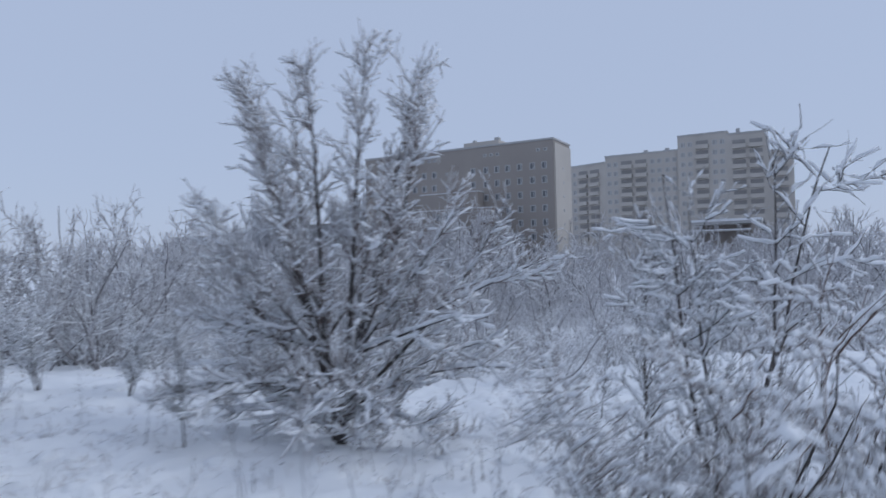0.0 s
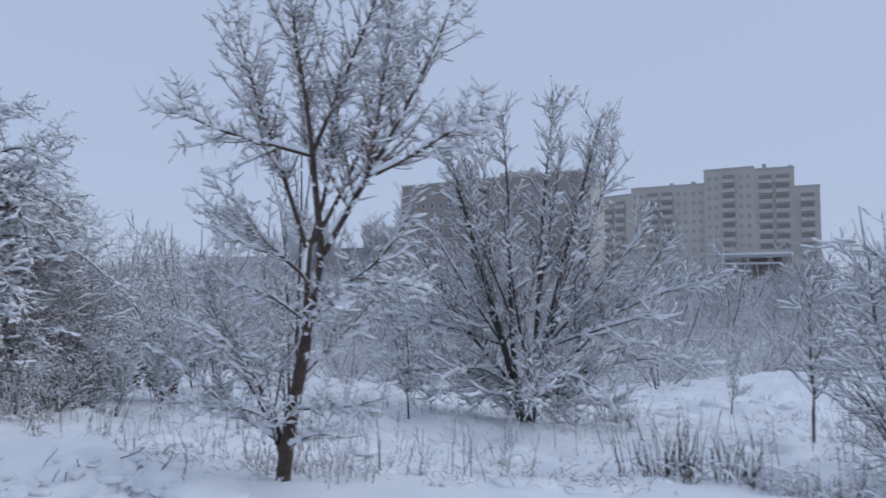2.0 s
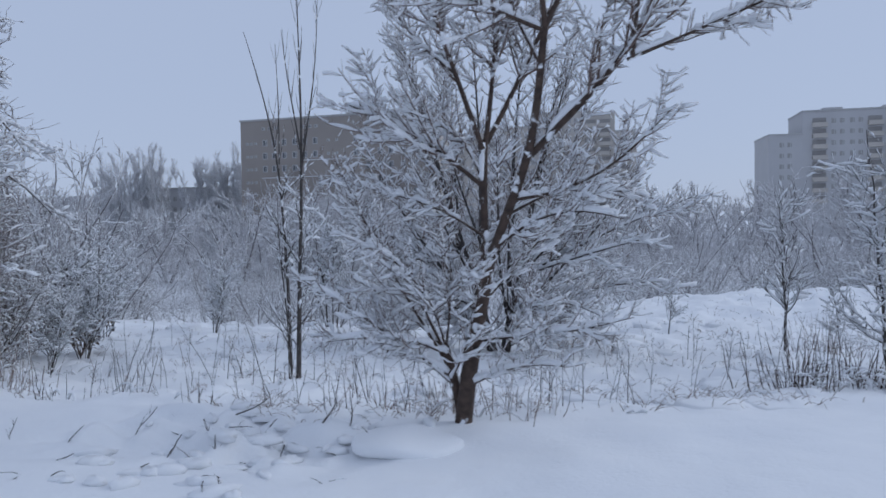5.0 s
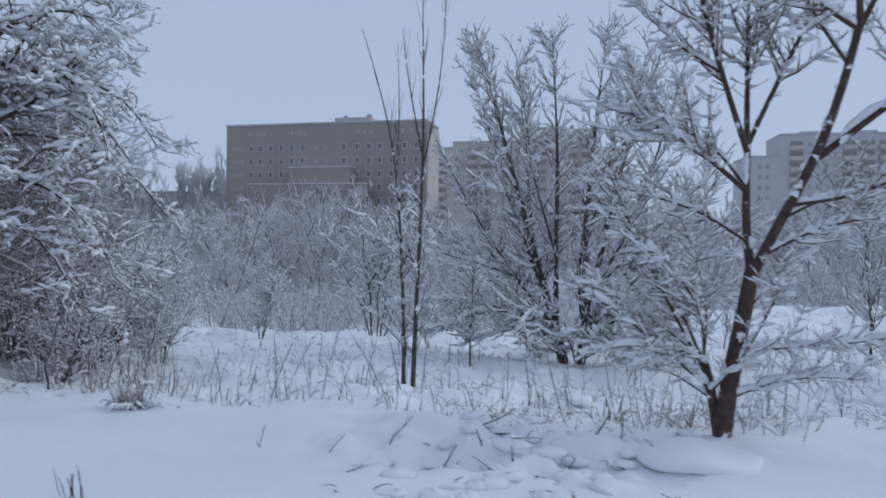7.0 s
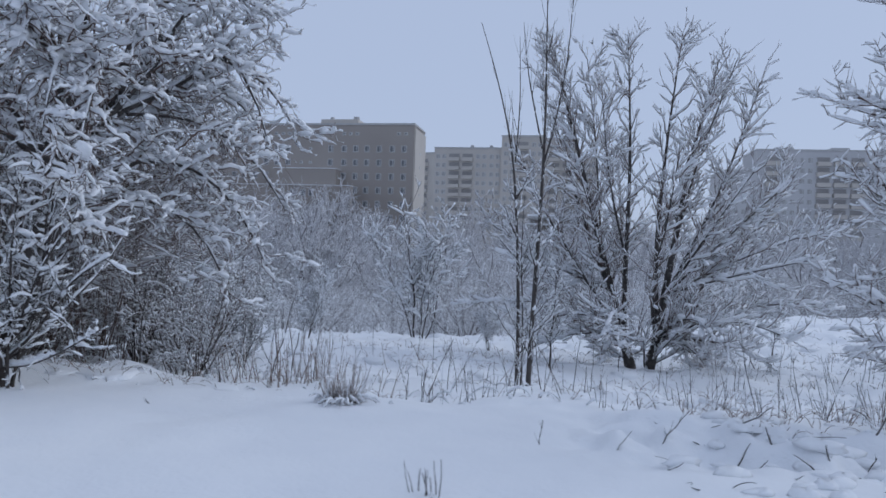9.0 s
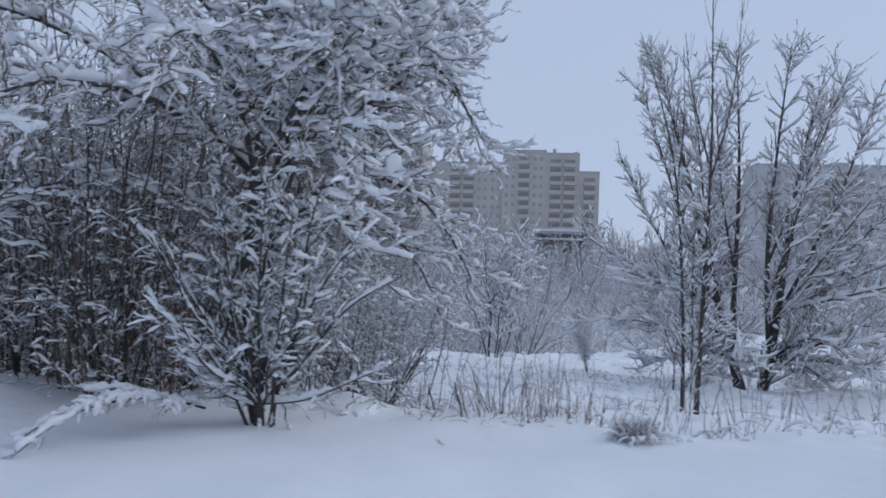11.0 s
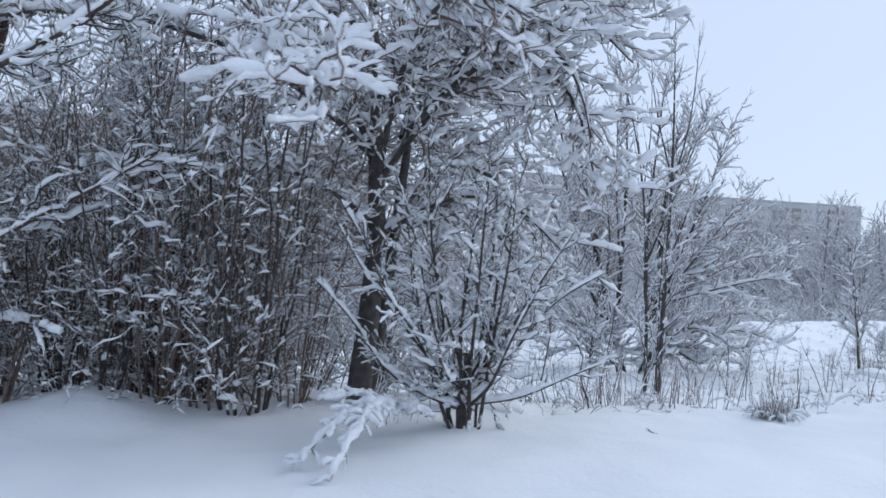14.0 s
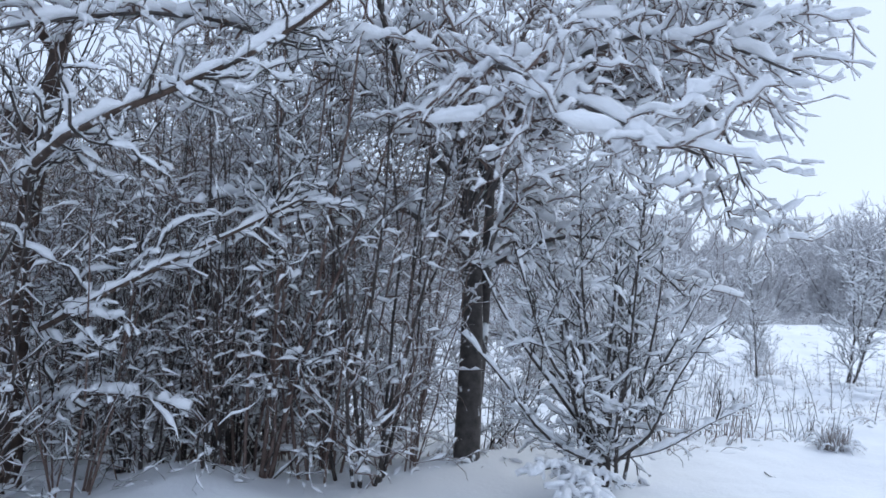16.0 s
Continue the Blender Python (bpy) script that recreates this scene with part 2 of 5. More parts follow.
    lump = (S[:, :, None] * rng.uniform(0.72, 1.25, (M, N, k)))[..., None]
    tubes.put(C[:, :, None, :] + (U[:, :, None, :] * np.cos(a)[None, None, :, None] * 0.95 + V[:, :, None, :] * np.sin(a)[None, None, :, None]) * lump)


def cotton_on(rng, tubes, P, n, size, k=8):
    """Fat uneven clods of snow that rest where level branches cross."""
    M, N = P.shape[:2]
    m = rng.integers(0, M, n * 4)
    i = rng.integers(0, N - 1, n * 4)
    T = unit(P[m, i + 1] - P[m, i])
    ok = np.where(np.abs(T[:, 2]) < 0.55)[0][:n]
    m, i, T = m[ok], i[ok], T[ok]
    q = len(ok)
    w = rng.random((q, 1))
    c = P[m, i] * (1 - w) + P[m, i + 1] * w
    s = size * rng.uniform(0.35, 1.0, q) ** 1.3
    A = unit(T * np.array([1, 1, 0.0]) + 1e-6)
    B = np.stack([-A[:, 1], A[:, 0], np.zeros(q)], 1)
    wide = np.array([0.02, 0.62, 0.95, 1.0, 0.84, 0.5, 0.02])
    tall = np.array([-0.22, -0.24, -0.05, 0.28, 0.6, 0.8, 0.86])
    a = np.arange(k) * 2 * np.pi / k
    bulge = rng.uniform(0.7, 1.25, (q, 7, k))
    long = rng.uniform(1.0, 2.4, q)[:, None, None]
    along = s[:, None, None] * wide[None, :, None] * np.cos(a) * bulge * long
    across = s[:, None, None] * wide[None, :, None] * np.sin(a) * bulge * rng.uniform(0.7, 1.1, q)[:, None, None]
    up = s[:, None, None] * tall[None, :, None] * rng.uniform(0.75, 1.2, (q, 1, k))
    V = c[:, None, None, :] + A[:, None, None, :] * along[..., None] + B[:, None, None, :] * across[..., None]
    V[..., 2] += up + T[:, 2][:, None, None] * along
    tubes.put(V)


# ---------------------------------------------------------------- ground
def lattice(x, y, cell, seed):
    """Smooth noise in -1..1 on a lattice of that cell size."""
    gx, gy = x / cell, y / cell
    ix, iy = np.floor(gx).astype(np.int64), np.floor(gy).astype(np.int64)
    fx, fy = gx - ix, gy - iy
    fx, fy = fx * fx * (3 - 2 * fx), fy * fy * (3 - 2 * fy)

    def h(a, b):
        n = (a * 374761393 + b * 668265263 + seed * 144665) & 0x7FFFFFFF
        n = ((n ^ (n >> 13)) * 1274126177) & 0x7FFFFFFF
        return ((n ^ (n >> 16)) & 0xFFFF) / 32767.5 - 1

    return (h(ix, iy) * (1 - fx) + h(ix + 1, iy) * fx) * (1 - fy) + (h(ix, iy + 1) * (1 - fx) + h(ix + 1, iy + 1) * fx) * fy


PROFILE_Y = [-3000, -60, 0, 6, 8, 10, 13, 19, 23, 28, 38, 60, 85, 105, 125, 160, 205, 300, 600, 3000]
PROFILE_Z = [0, 0, 0.0, 0.0, -0.06, -0.45, -0.95, -1.3, -1.65, -2.2, -4.0, -6.0, -6.0, -5.5, -5.0, -3.0, 0, 3, 8, 25]


def ground_z(x, y):
    x, y = np.asarray(x, float), np.asarray(y, float)
    edge = np.clip(0.41 * (x + 0.6), 0, 5.0)
    z = np.interp(y - edge * np.clip(y / 4, 0, 1) * np.clip((24 - y) / 9, 0, 1), PROFILE_Y, PROFILE_Z)
    # the field runs on level to the right
    a, b = np.clip((y - 20) / 18, 0, 1), np.clip((y - 44) / 20, 0, 1)
    z = z + np.interp(x, [-15, -5, 0, 4, 14, 25, 60], [0, 0.6, 1.4, 2.2, 2.8, 3.3, 3.5]) * a * a * (3 - 2 * a) * (1 - b * b * (3 - 2 * b))
    left = np.clip((-6.5 - x) / 4, 0, 1) * np.clip((16 - y) / 6, 0, 1)
    z = z + 0.02 * left
    rough = np.clip((y - edge - 7.4) / 2.0, 0, 1) * np.clip((60 - y) / 20, 0, 1)
    z = z + rough * (0.12 * lattice(x, y, 1.3, 1) + 0.13 * np.maximum(lattice(x, y, 0.5, 2), -0.15) + 0.04 * lattice(x, y, 0.24, 6))
    near = np.clip((y - 5) / 1.5, 0, 1)
    z = z + 0.03 * lattice(x, y, 2.2, 3) + (0.018 + 0.008 * near) * lattice(x, y, 0.6, 4) + (0.005 + 0.009 * near) * lattice(x, y, 0.27, 8)
    z = z + np.clip((np.abs(y) - 40) / 60, 0, 1) * (1.2 * lattice(x, y, 23, 5))
    z = z + (0.2 * np.maximum(lattice(x, y, 0.46, 7), -0.2) + 0.16 * np.maximum(lattice(x, y, 0.22, 9), -0.25) - 0.06) * np.exp(-(((x + 2.0) / 1.5) ** 4 + ((y - 7.1) / 0.85) ** 4))
    # the bank of snow at the edge of the thicket
    z = z + 0.19 * np.exp(-(((x + 12.4) / 0.48) ** 2 + ((y - 7.6) / 0.6) ** 2))
    z = z + 0.05 * np.exp(-(((x + 10.2) / 0.9) ** 2 + ((y - 8.0) / 0.5) ** 2))
    z = z + 0.18 * np.exp(-(((x + 8.9) / 0.5) ** 2 + ((y - 8.6) / 0.5) ** 2))
    return z


def gz(x, y):
    return float(ground_z(np.array([x]), np.array([y]))[0])


def build_ground():
    xs = np.concatenate([-np.geomspace(3000, 30, 26), np.arange(-28, -18, 0.5), np.arange(-18, -4.2, 0.14), np.arange(-4.2, 0.4, 0.06), np.arange(0.4, 12, 0.14), np.arange(12, 30, 0.5), np.geomspace(31, 3000, 26)])
    ys = np.concatenate([-np.geomspace(3000, 5, 18), np.arange(-4, 4, 0.5), np.arange(4, 6, 0.11), np.arange(6, 8.4, 0.06), np.arange(8.4, 15, 0.11), np.arange(15, 36, 0.3), np.geomspace(36.5, 3000, 50)])
    X, Y = np.meshgrid(xs, ys)
    Z = ground_z(X, Y)
    nx, ny = len(xs), len(ys)
    i = np.arange(nx * ny).reshape(ny, nx)
    q = np.stack([i[:-1, :-1], i[:-1, 1:], i[1:, 1:], i[1:, :-1]], -1)
    me = mesh_of("ground", np.stack([X, Y, Z], -1), q)
    ob = part("ground", me, SNOW)
    tagged(ob, "deep fresh snow over rough sloping ground", "snow ground", kind="structure")


build_ground()


# ---------------------------------------------------------------- trees
def stack(lines, radii):
    return np.stack(lines), np.stack(radii)


def limb(points, r0, r1, N=10):
    return smooth_line(points, N), np.linspace(r0, r1, N)


def limbed_tree(name, x, y, label, seed, limbs, bark, n1, n2, n3, l1, l2, l3, snow, a1=48, up=0.3, droop=0.0, fine=0.003, trunks=1, start=0.12, cover=0.6, group="", limb_snow=1.5, flat=0.0, a2=46, twig=None, wob=0.13, clods=0.0, vary=False, heavy=None, step=0.06, least=0.04, category="tree", trunk_snow=0.0):
    """A tree whose trunk and limbs follow given lines (in world metres: points, radius at both ends); branches, twigs and snow grow on them."""
    rng = np.random.default_rng(seed)
    at = np.array((x, y, gz(x, y)))
    tree = thing(name, tuple(at), label, category, group)
    lines = [limb([tuple(np.array(p) - at) for p in pts], r0, r1) for pts, r0, r1 in limbs]
    for k, (p, r) in enumerate(lines):
        part("trunk" if k < trunks else "limb", Tubes().add(p[None], r[None], 12 if k < trunks else 8).mesh("limb"), bark, tree)
    P0, R0 = stack([p for p, _ in lines[trunks:]], [r for _, r in lines[trunks:]])
    size = np.clip(R0[:, 0] / 0.03, 0.5, 1.0) if vary else None
    P1 = grow(rng, P0, R0, n1, start, 1.0, l1, a1, 9, up, wob, droop, 0.55, 0.016, fine * 2.0, 0.35, flat, size)
    P2 = grow(rng, np.concatenate([P1[0], P0[:, -9:]]), np.concatenate([P1[1], R0[:, -9:]]), n2, 0.08, 1.0, l2, a2, 6, up * 0.6, wob * 1.1, droop, 0.6, fine * 2.4, fine * 1.4, 0.3, flat)
    P3 = grow(rng, *P2, n3, 0.15, 1.0, l3, 45, 3, up * 0.4, 0.16, droop * 0.5, 0.6, fine * 1.4, fine, 0.3)
    tw, sn = Tubes(), Tubes()
    tw.add(*P1, 4).add(*P2, 3).add(*P3, 3)
    D0 = np.stack([np.stack([np.interp(np.linspace(0, 1, 26), np.linspace(0, 1, p.shape[0]), p[:, c]) for c in range(3)], 1) for p in P0])
    E0 = np.stack([np.interp(np.linspace(0, 1, 26), np.linspace(0, 1, len(r)), r) for r in R0])
    pile_on(rng, sn, D0, E0, snow * limb_snow, max(step, 0.06), 6, 0.85, 0.03, 2.0, 0.3)
    pile_on(rng, sn, *P1, snow, step * 1.1, 5, cover + 0.1, least, 2.0, step * 2)
    pile_on(rng, sn, *P2, snow * 0.62, step * 1.2, 4, cover - 0.08, least, 1.8, step * 2)
    pile_on(rng, sn, *P3, snow * 0.42, step * 1.3, 4, cover - 0.2, least, 1.6, step * 2)
    if trunk_snow:
        for p, r in lines[:trunks]:
            pile_on(rng, sn, p[None], r[None], trunk_snow, 0.05, 7, 0.42, 0.6, 1.0, 0.16)
    if clods:
        cotton_on(rng, sn, P1[0], int(clods * n1), snow * 1.5)
        cotton_on(rng, sn, P2[0], int(clods * n1), snow * 1.15)
    if heavy is not None:
        two = P2[0][P2[0][:, 0, 0] + x > heavy]
        cotton_on(rng, sn, two, int(clods * n1), snow * 1.45)
    tagged(part("crown", tw.mesh("crown"), twig or BARK_TWIG, tree, "bare twiggy crown"), kind="stuff")
    tagged(part("snow_load", sn.mesh("snow_load"), SNOW_LOAD, tree, "fresh snow lying along the branches"), kind="stuff")
    return tree


def leaning_tree():
    """The two-stemmed tree that leans beside the road."""
    limbs = [
        ([(0, 8, -0.2), (0.08, 8.0, 0.5), (0.2, 8.03, 1.1), (0.28, 8.05, 1.58)], 0.088, 0.066),
        ([(0.02, 8.05, -0.2), (-0.06, 8.05, 0.3), (-0.16, 8.0, 0.7)], 0.052, 0.04),
        ([(0.26, 8.04, 1.45), (0.48, 7.92, 2.0), (0.72, 7.79, 2.5), (0.84, 7.48, 3.15), (0.89, 7.37, 3.55)], 0.048, 0.031),
        ([(0.26, 8.05, 1.45), (0.22, 8.12, 1.9), (0.22, 8.12, 2.3), (0.23, 8.15, 2.7)], 0.043, 0.03),
        ([(0.89, 7.37, 3.5), (0.85, 7.33, 4.0), (0.76, 7.25, 4.6), (0.68, 7.2, 5.4)], 0.028, 0.01),
        ([(0.89, 7.37, 3.5), (1.08, 7.4, 3.9), (1.35, 7.45, 4.5), (1.6, 7.5, 5.1)], 0.025, 0.008),
        ([(0.88, 7.38, 3.48), (0.5, 7.1, 3.6), (0.22, 6.75, 3.68), (0.04, 6.4, 3.82)], 0.02, 0.006),
        ([(0.22, 8.1, 2.6), (0.09, 8.07, 2.96), (-0.03, 8.03, 3.33), (-0.15, 7.98, 3.71), (-0.25, 7.92, 4.0), (-0.38, 7.8, 4.5), (-0.58, 7.7, 5.3)], 0.029, 0.008),
        ([(0.23, 8.17, 2.65), (0.26, 8.33, 3.1), (0.28, 8.41, 3.46), (0.3, 8.52, 3.98), (0.33, 8.6, 5.2)], 0.029, 0.008),
        ([(0.24, 8.2, 2.68), (0.41, 8.34, 3.03), (0.62, 8.38, 3.47), (0.82, 8.41, 3.89), (1.1, 8.45, 4.6), (1.3, 8.5, 5.2)], 0.028, 0.008),
        ([(0.72, 7.79, 2.5), (1.1, 7.62, 2.85), (1.59, 7.37, 3.21), (1.82, 7.65, 3.9), (2.0, 7.9, 4.5), (2.15, 8.1, 5.2)], 0.033, 0.009),
        ([(1.59, 7.37, 3.2), (1.64, 7.42, 3.7), (1.72, 7.45, 4.3), (1.78, 7.45, 5.0)], 0.02, 0.007),
        ([(1.55, 7.38, 3.19), (1.95, 7.45, 3.35), (2.45, 7.3, 3.5), (2.85, 7.27, 3.66)], 0.016, 0.006),
        ([(0.21, 8.12, 2.25), (-0.2, 8.0, 2.6), (-0.65, 8.0, 2.88), (-1.15, 7.97, 3.1)], 0.026, 0.006),
        ([(-0.03, 8.03, 3.33), (-0.35, 8.2, 3.6), (-0.7, 8.3, 4.0), (-1.0, 8.4, 4.6)], 0.016, 0.005),
        ([(0.85, 7.46, 3.2), (0.6, 7.6, 3.7), (0.45, 7.7, 4.2), (0.35, 7.7, 4.9)], 0.016, 0.005),
        ([(1.2, 7.57, 2.93), (1.3, 7.8, 3.4), (1.45, 8.0, 4.0), (1.5, 8.1, 4.7)], 0.016, 0.005),
        ([(0.55, 7.88, 2.1), (1.0, 7.8, 2.15), (1.5, 7.7, 2.4), (1.9, 7.6, 2.8)], 0.018, 0.005),
        ([(0.25, 8.08, 1.75), (-0.2, 8.0, 2.05), (-0.7, 7.9, 2.2), (-1.1, 7.85, 2.3)], 0.016, 0.005),
        ([(0.45, 7.95, 1.95), (0.9, 8.1, 2.2), (1.4, 8.2, 2.2), (1.8, 8.3, 2.1)], 0.016, 0.005),
        ([(0.3, 8.05, 1.6), (0.7, 7.7, 1.9), (1.15, 7.4, 2.0), (1.5, 7.2, 1.9)], 0.014, 0.005),
        ([(0.21, 8.15, 2.3), (0.0, 8.4, 2.7), (-0.4, 8.7, 3.0), (-0.9, 8.9, 3.2)], 0.018, 0.005),
        ([(0.12, 8.0, 0.75), (0.5, 7.9, 0.82), (1.1, 7.8, 0.9), (1.6, 7.7, 1.05)], 0.012, 0.004),
        ([(0.2, 8.03, 1.1), (0.55, 8.2, 1.5), (0.9, 8.35, 1.9), (1.2, 8.5, 2.4)], 0.012, 0.004),
        ([(-0.14, 8.0, 0.6), (-0.4, 7.9, 1.2), (-0.7, 7.8, 1.7), (-1.0, 7.7, 2.1)], 0.016, 0.004),
        ([(-0.14, 8.0, 0.65), (-0.5, 8.1, 0.95), (-0.9, 8.2, 1.2), (-1.25, 8.3, 1.35)], 0.012, 0.004),
        ([(-0.15, 8.0, 0.68), (-0.2, 7.8, 1.1), (-0.45, 7.6, 1.5), (-0.75, 7.4, 1.75)], 0.012, 0.004),
        ([(-0.12, 8.0, 0.6), (-0.35, 7.7, 0.8), (-0.8, 7.5, 0.85), (-1.2, 7.4, 0.8)], 0.01, 0.004),
        ([(-0.12, 8.0, 0.5), (-0.55, 7.8, 1.3), (-0.85, 7.7, 1.9), (-1.1, 7.6, 2.5)], 0.017, 0.004),
        ([(-0.1, 8.0, 0.4), (-0.5, 7.7, 0.75), (-0.9, 7.5, 1.1), (-1.3, 7.4, 1.35)], 0.013, 0.004),
        ([(-0.1, 8.0, 0.35), (0.1, 7.7, 0.7), (0.25, 7.5, 1.1), (0.35, 7.3, 1.5)], 0.01, 0.004),
        ([(0.05, 8.0, 0.3), (0.4, 7.9, 0.5), (0.75, 7.8, 0.6), (1.0, 7.7, 0.6)], 0.01, 0.004),
        ([(-0.08, 8.05, 0.3), (-0.4, 8.2, 0.5), (-0.75, 8.3, 0.6), (-1.0, 8.4, 0.6)], 0.01, 0.004),
        ([(-0.15, 8.0, 0.68), (-0.1, 8.1, 1.2), (-0.25, 8.3, 1.8), (-0.45, 8.4, 2.3)], 0.012, 0.004),
    ]
    limbed_tree("leaning_tree", 0, 8, "leaning two-stemmed bare tree with reddish brown bark and snowy twigs", 11, limbs, BARK_BROWN, 420, 5000, 900, 1.0, 0.22, 0.1, 0.03, 42, 0.3, 0.0, 0.0026, 4, 0.2, 0.66, a2=64, wob=0.07, limb_snow=1.45, vary=True, twig=BARK_DARK, step=0.055, least=0.2, clods=0.45, trunk_snow=0.042)


def big_tree():
    """The wide tree at the thicket's edge, its boughs arching down under the snow."""
    f = (-9.97, 8.4, 2.15)
    limbs = [
        ([(-10.1, 7.95, -0.1), (-10.02, 8.1, 0.7), (-9.94, 8.28, 1.5), (-10.0, 8.45, 2.6)], 0.12, 0.078),
        ([(-10.0, 8.15, -0.1), (-9.85, 8.25, 0.8), (-9.75, 8.4, 1.8), (-9.6, 8.7, 2.9)], 0.07, 0.04),
        ([f, (-9.4, 8.95, 3.1), (-8.9, 9.1, 4.0), (-8.3, 9.3, 4.25), (-7.8, 9.4, 3.7), (-7.55, 9.4, 2.8)], 0.048, 0.008),
        ([(-9.8, 8.38, 1.75), (-9.2, 9.0, 2.6), (-8.5, 9.3, 2.55), (-7.9, 9.5, 1.9), (-7.6, 9.6, 1.2)], 0.04, 0.006),
        ([(-9.94, 8.3, 1.6), (-9.3, 8.8, 2.1), (-8.7, 9.0, 2.0), (-8.2, 9.2, 1.5), (-7.95, 9.3, 0.8)], 0.03, 0.006),
        ([(-9.4, 8.95, 3.1), (-8.8, 9.5, 3.7), (-8.2, 10.0, 3.5), (-7.8, 10.3, 2.7)], 0.03, 0.006),
        ([f, (-9.4, 8.2, 3.0), (-9.0, 7.3, 3.5), (-8.85, 6.7, 3.45), (-8.8, 6.35, 3.15)], 0.036, 0.008),
        ([f, (-9.9, 7.9, 3.0), (-9.8, 6.9, 3.4), (-9.6, 6.0, 3.3), (-9.4, 5.3, 2.8)], 0.036, 0.008),
        ([(-10.0, 8.42, 2.4), (-10.3, 7.9, 2.9), (-10.8, 6.8, 3.1), (-10.95, 5.8, 2.75), (-10.85, 5.2, 2.3), (-10.5, 4.9, 2.15)], 0.038, 0.008),
        ([(-10.0, 8.42, 2.4), (-10.6, 8.4, 3.0), (-11.7, 7.9, 3.4), (-12.8, 7.4, 3.3), (-13.6, 7.0, 2.8)], 0.04, 0.008),
        ([(-10.0, 8.43, 2.5), (-10.0, 8.8, 3.6), (-10.2, 8.8, 5.0), (-10.4, 8.7, 6.2)], 0.07, 0.008),
        ([(-9.4, 8.95, 3.1), (-9.2, 8.9, 4.2), (-9.0, 8.9, 4.8), (-8.9, 8.8, 5.3)], 0.04, 0.008),
        ([(-10.0, 8.43, 2.5), (-10.0, 9.6, 3.4), (-10.2, 10.8, 4.2), (-10.3, 12.0, 4.3)], 0.05, 0.008),
        ([(-9.95, 8.3, 1.7), (-10.6, 8.1, 2.15), (-11.6, 7.7, 2.3), (-12.4, 7.4, 2.0)], 0.03, 0.006),
        ([(-9.94, 8.3, 1.6), (-9.3, 8.0, 2.05), (-8.8, 7.5, 2.0), (-8.4, 7.2, 1.5)], 0.03, 0.006),
        ([(-10.0, 8.8, 3.6), (-10.6, 8.6, 4.2), (-11.3, 8.5, 5.0), (-11.8, 8.4, 5.8)], 0.035, 0.007),
        ([(-9.2, 8.9, 4.2), (-8.8, 9.3, 4.8), (-8.3, 9.7, 5.0), (-7.8, 10.0, 4.6)], 0.03, 0.007),
        ([(-10.1, 8.8, 4.2), (-9.9, 7.9, 4.8), (-9.6, 7.0, 5.0), (-9.2, 6.2, 4.6)], 0.03, 0.007),
        ([(-10.6, 8.4, 3.0), (-11.3, 7.3, 3.6), (-11.8, 6.3, 3.7), (-12.1, 5.6, 3.3)], 0.03, 0.007),
        ([(-8.9, 9.1, 4.0), (-8.6, 8.3, 4.2), (-8.2, 7.6, 3.9), (-7.9, 7.0, 3.2)], 0.03, 0.007),
        ([(-10.2, 8.8, 5.0), (-10.9, 8.2, 5.6), (-11.5, 7.5, 5.7), (-12.0, 6.9, 5.3)], 0.025, 0.006),
        ([(-10.2, 8.8, 5.0), (-9.6, 9.4, 5.6), (-9.0, 9.9, 5.9)], 0.025, 0.006),
        ([(-9.4, 8.95, 3.1), (-8.7, 9.4, 3.6), (-8.2, 9.7, 4.3), (-7.9, 10.0, 5.1)], 0.035, 0.006),
        ([(-9.5, 8.3, 2.9), (-8.95, 7.7, 3.9), (-8.5, 7.3, 4.3), (-8.1, 7.1, 4.2)], 0.03, 0.006),
        ([(-9.2, 8.7, 3.6), (-8.6, 8.3, 4.4), (-8.2, 8.1, 4.8), (-7.9, 8.0, 4.6)], 0.03, 0.006),
        ([(-9.0, 7.3, 3.5), (-8.75, 6.9, 3.9), (-8.5, 6.5, 3.9), (-8.3, 6.3, 3.6)], 0.025, 0.006),
        ([(-9.3, 7.9, 3.2), (-9.2, 7.0, 3.8), (-9.1, 6.3, 3.9), (-8.9, 5.8, 3.7)], 0.025, 0.006),
        ([(-9.7, 8.7, 2.7), (-9.3, 9.6, 4.2), (-8.9, 10.0, 4.9), (-8.6, 10.2, 5.3)], 0.04, 0.006),
        ([(-9.0, 9.1, 3.9), (-8.5, 9.9, 4.1), (-7.95, 10.3, 3.8), (-7.6, 10.5, 3.1)], 0.03, 0.006),
        ([(-8.9, 9.1, 4.0), (-8.4, 9.0, 4.6), (-8.2, 9.0, 4.8), (-8.05, 9.1, 5.0)], 0.025, 0.006),
        ([(-9.6, 8.1, 2.8), (-9.0, 7.5, 3.4), (-8.65, 7.0, 3.35), (-8.5, 6.7, 2.95), (-8.45, 6.55, 2.4)], 0.04, 0.007),
        ([(-9.4, 8.2, 3.0), (-8.85, 7.8, 3.4), (-8.5, 7.4, 3.25), (-8.35, 7.0, 2.75), (-8.3, 6.8, 2.1)], 0.035, 0.007),
        ([(-9.0, 7.3, 3.5), (-8.65, 6.7, 3.55), (-8.55, 6.45, 3.45), (-8.5, 6.3, 3.1)], 0.028, 0.006),
        ([(-9.4, 8.95, 3.1), (-9.0, 10.2, 3.3), (-8.6, 11.2, 2.9), (-8.3, 11.8, 2.1)], 0.03, 0.006),
    ]
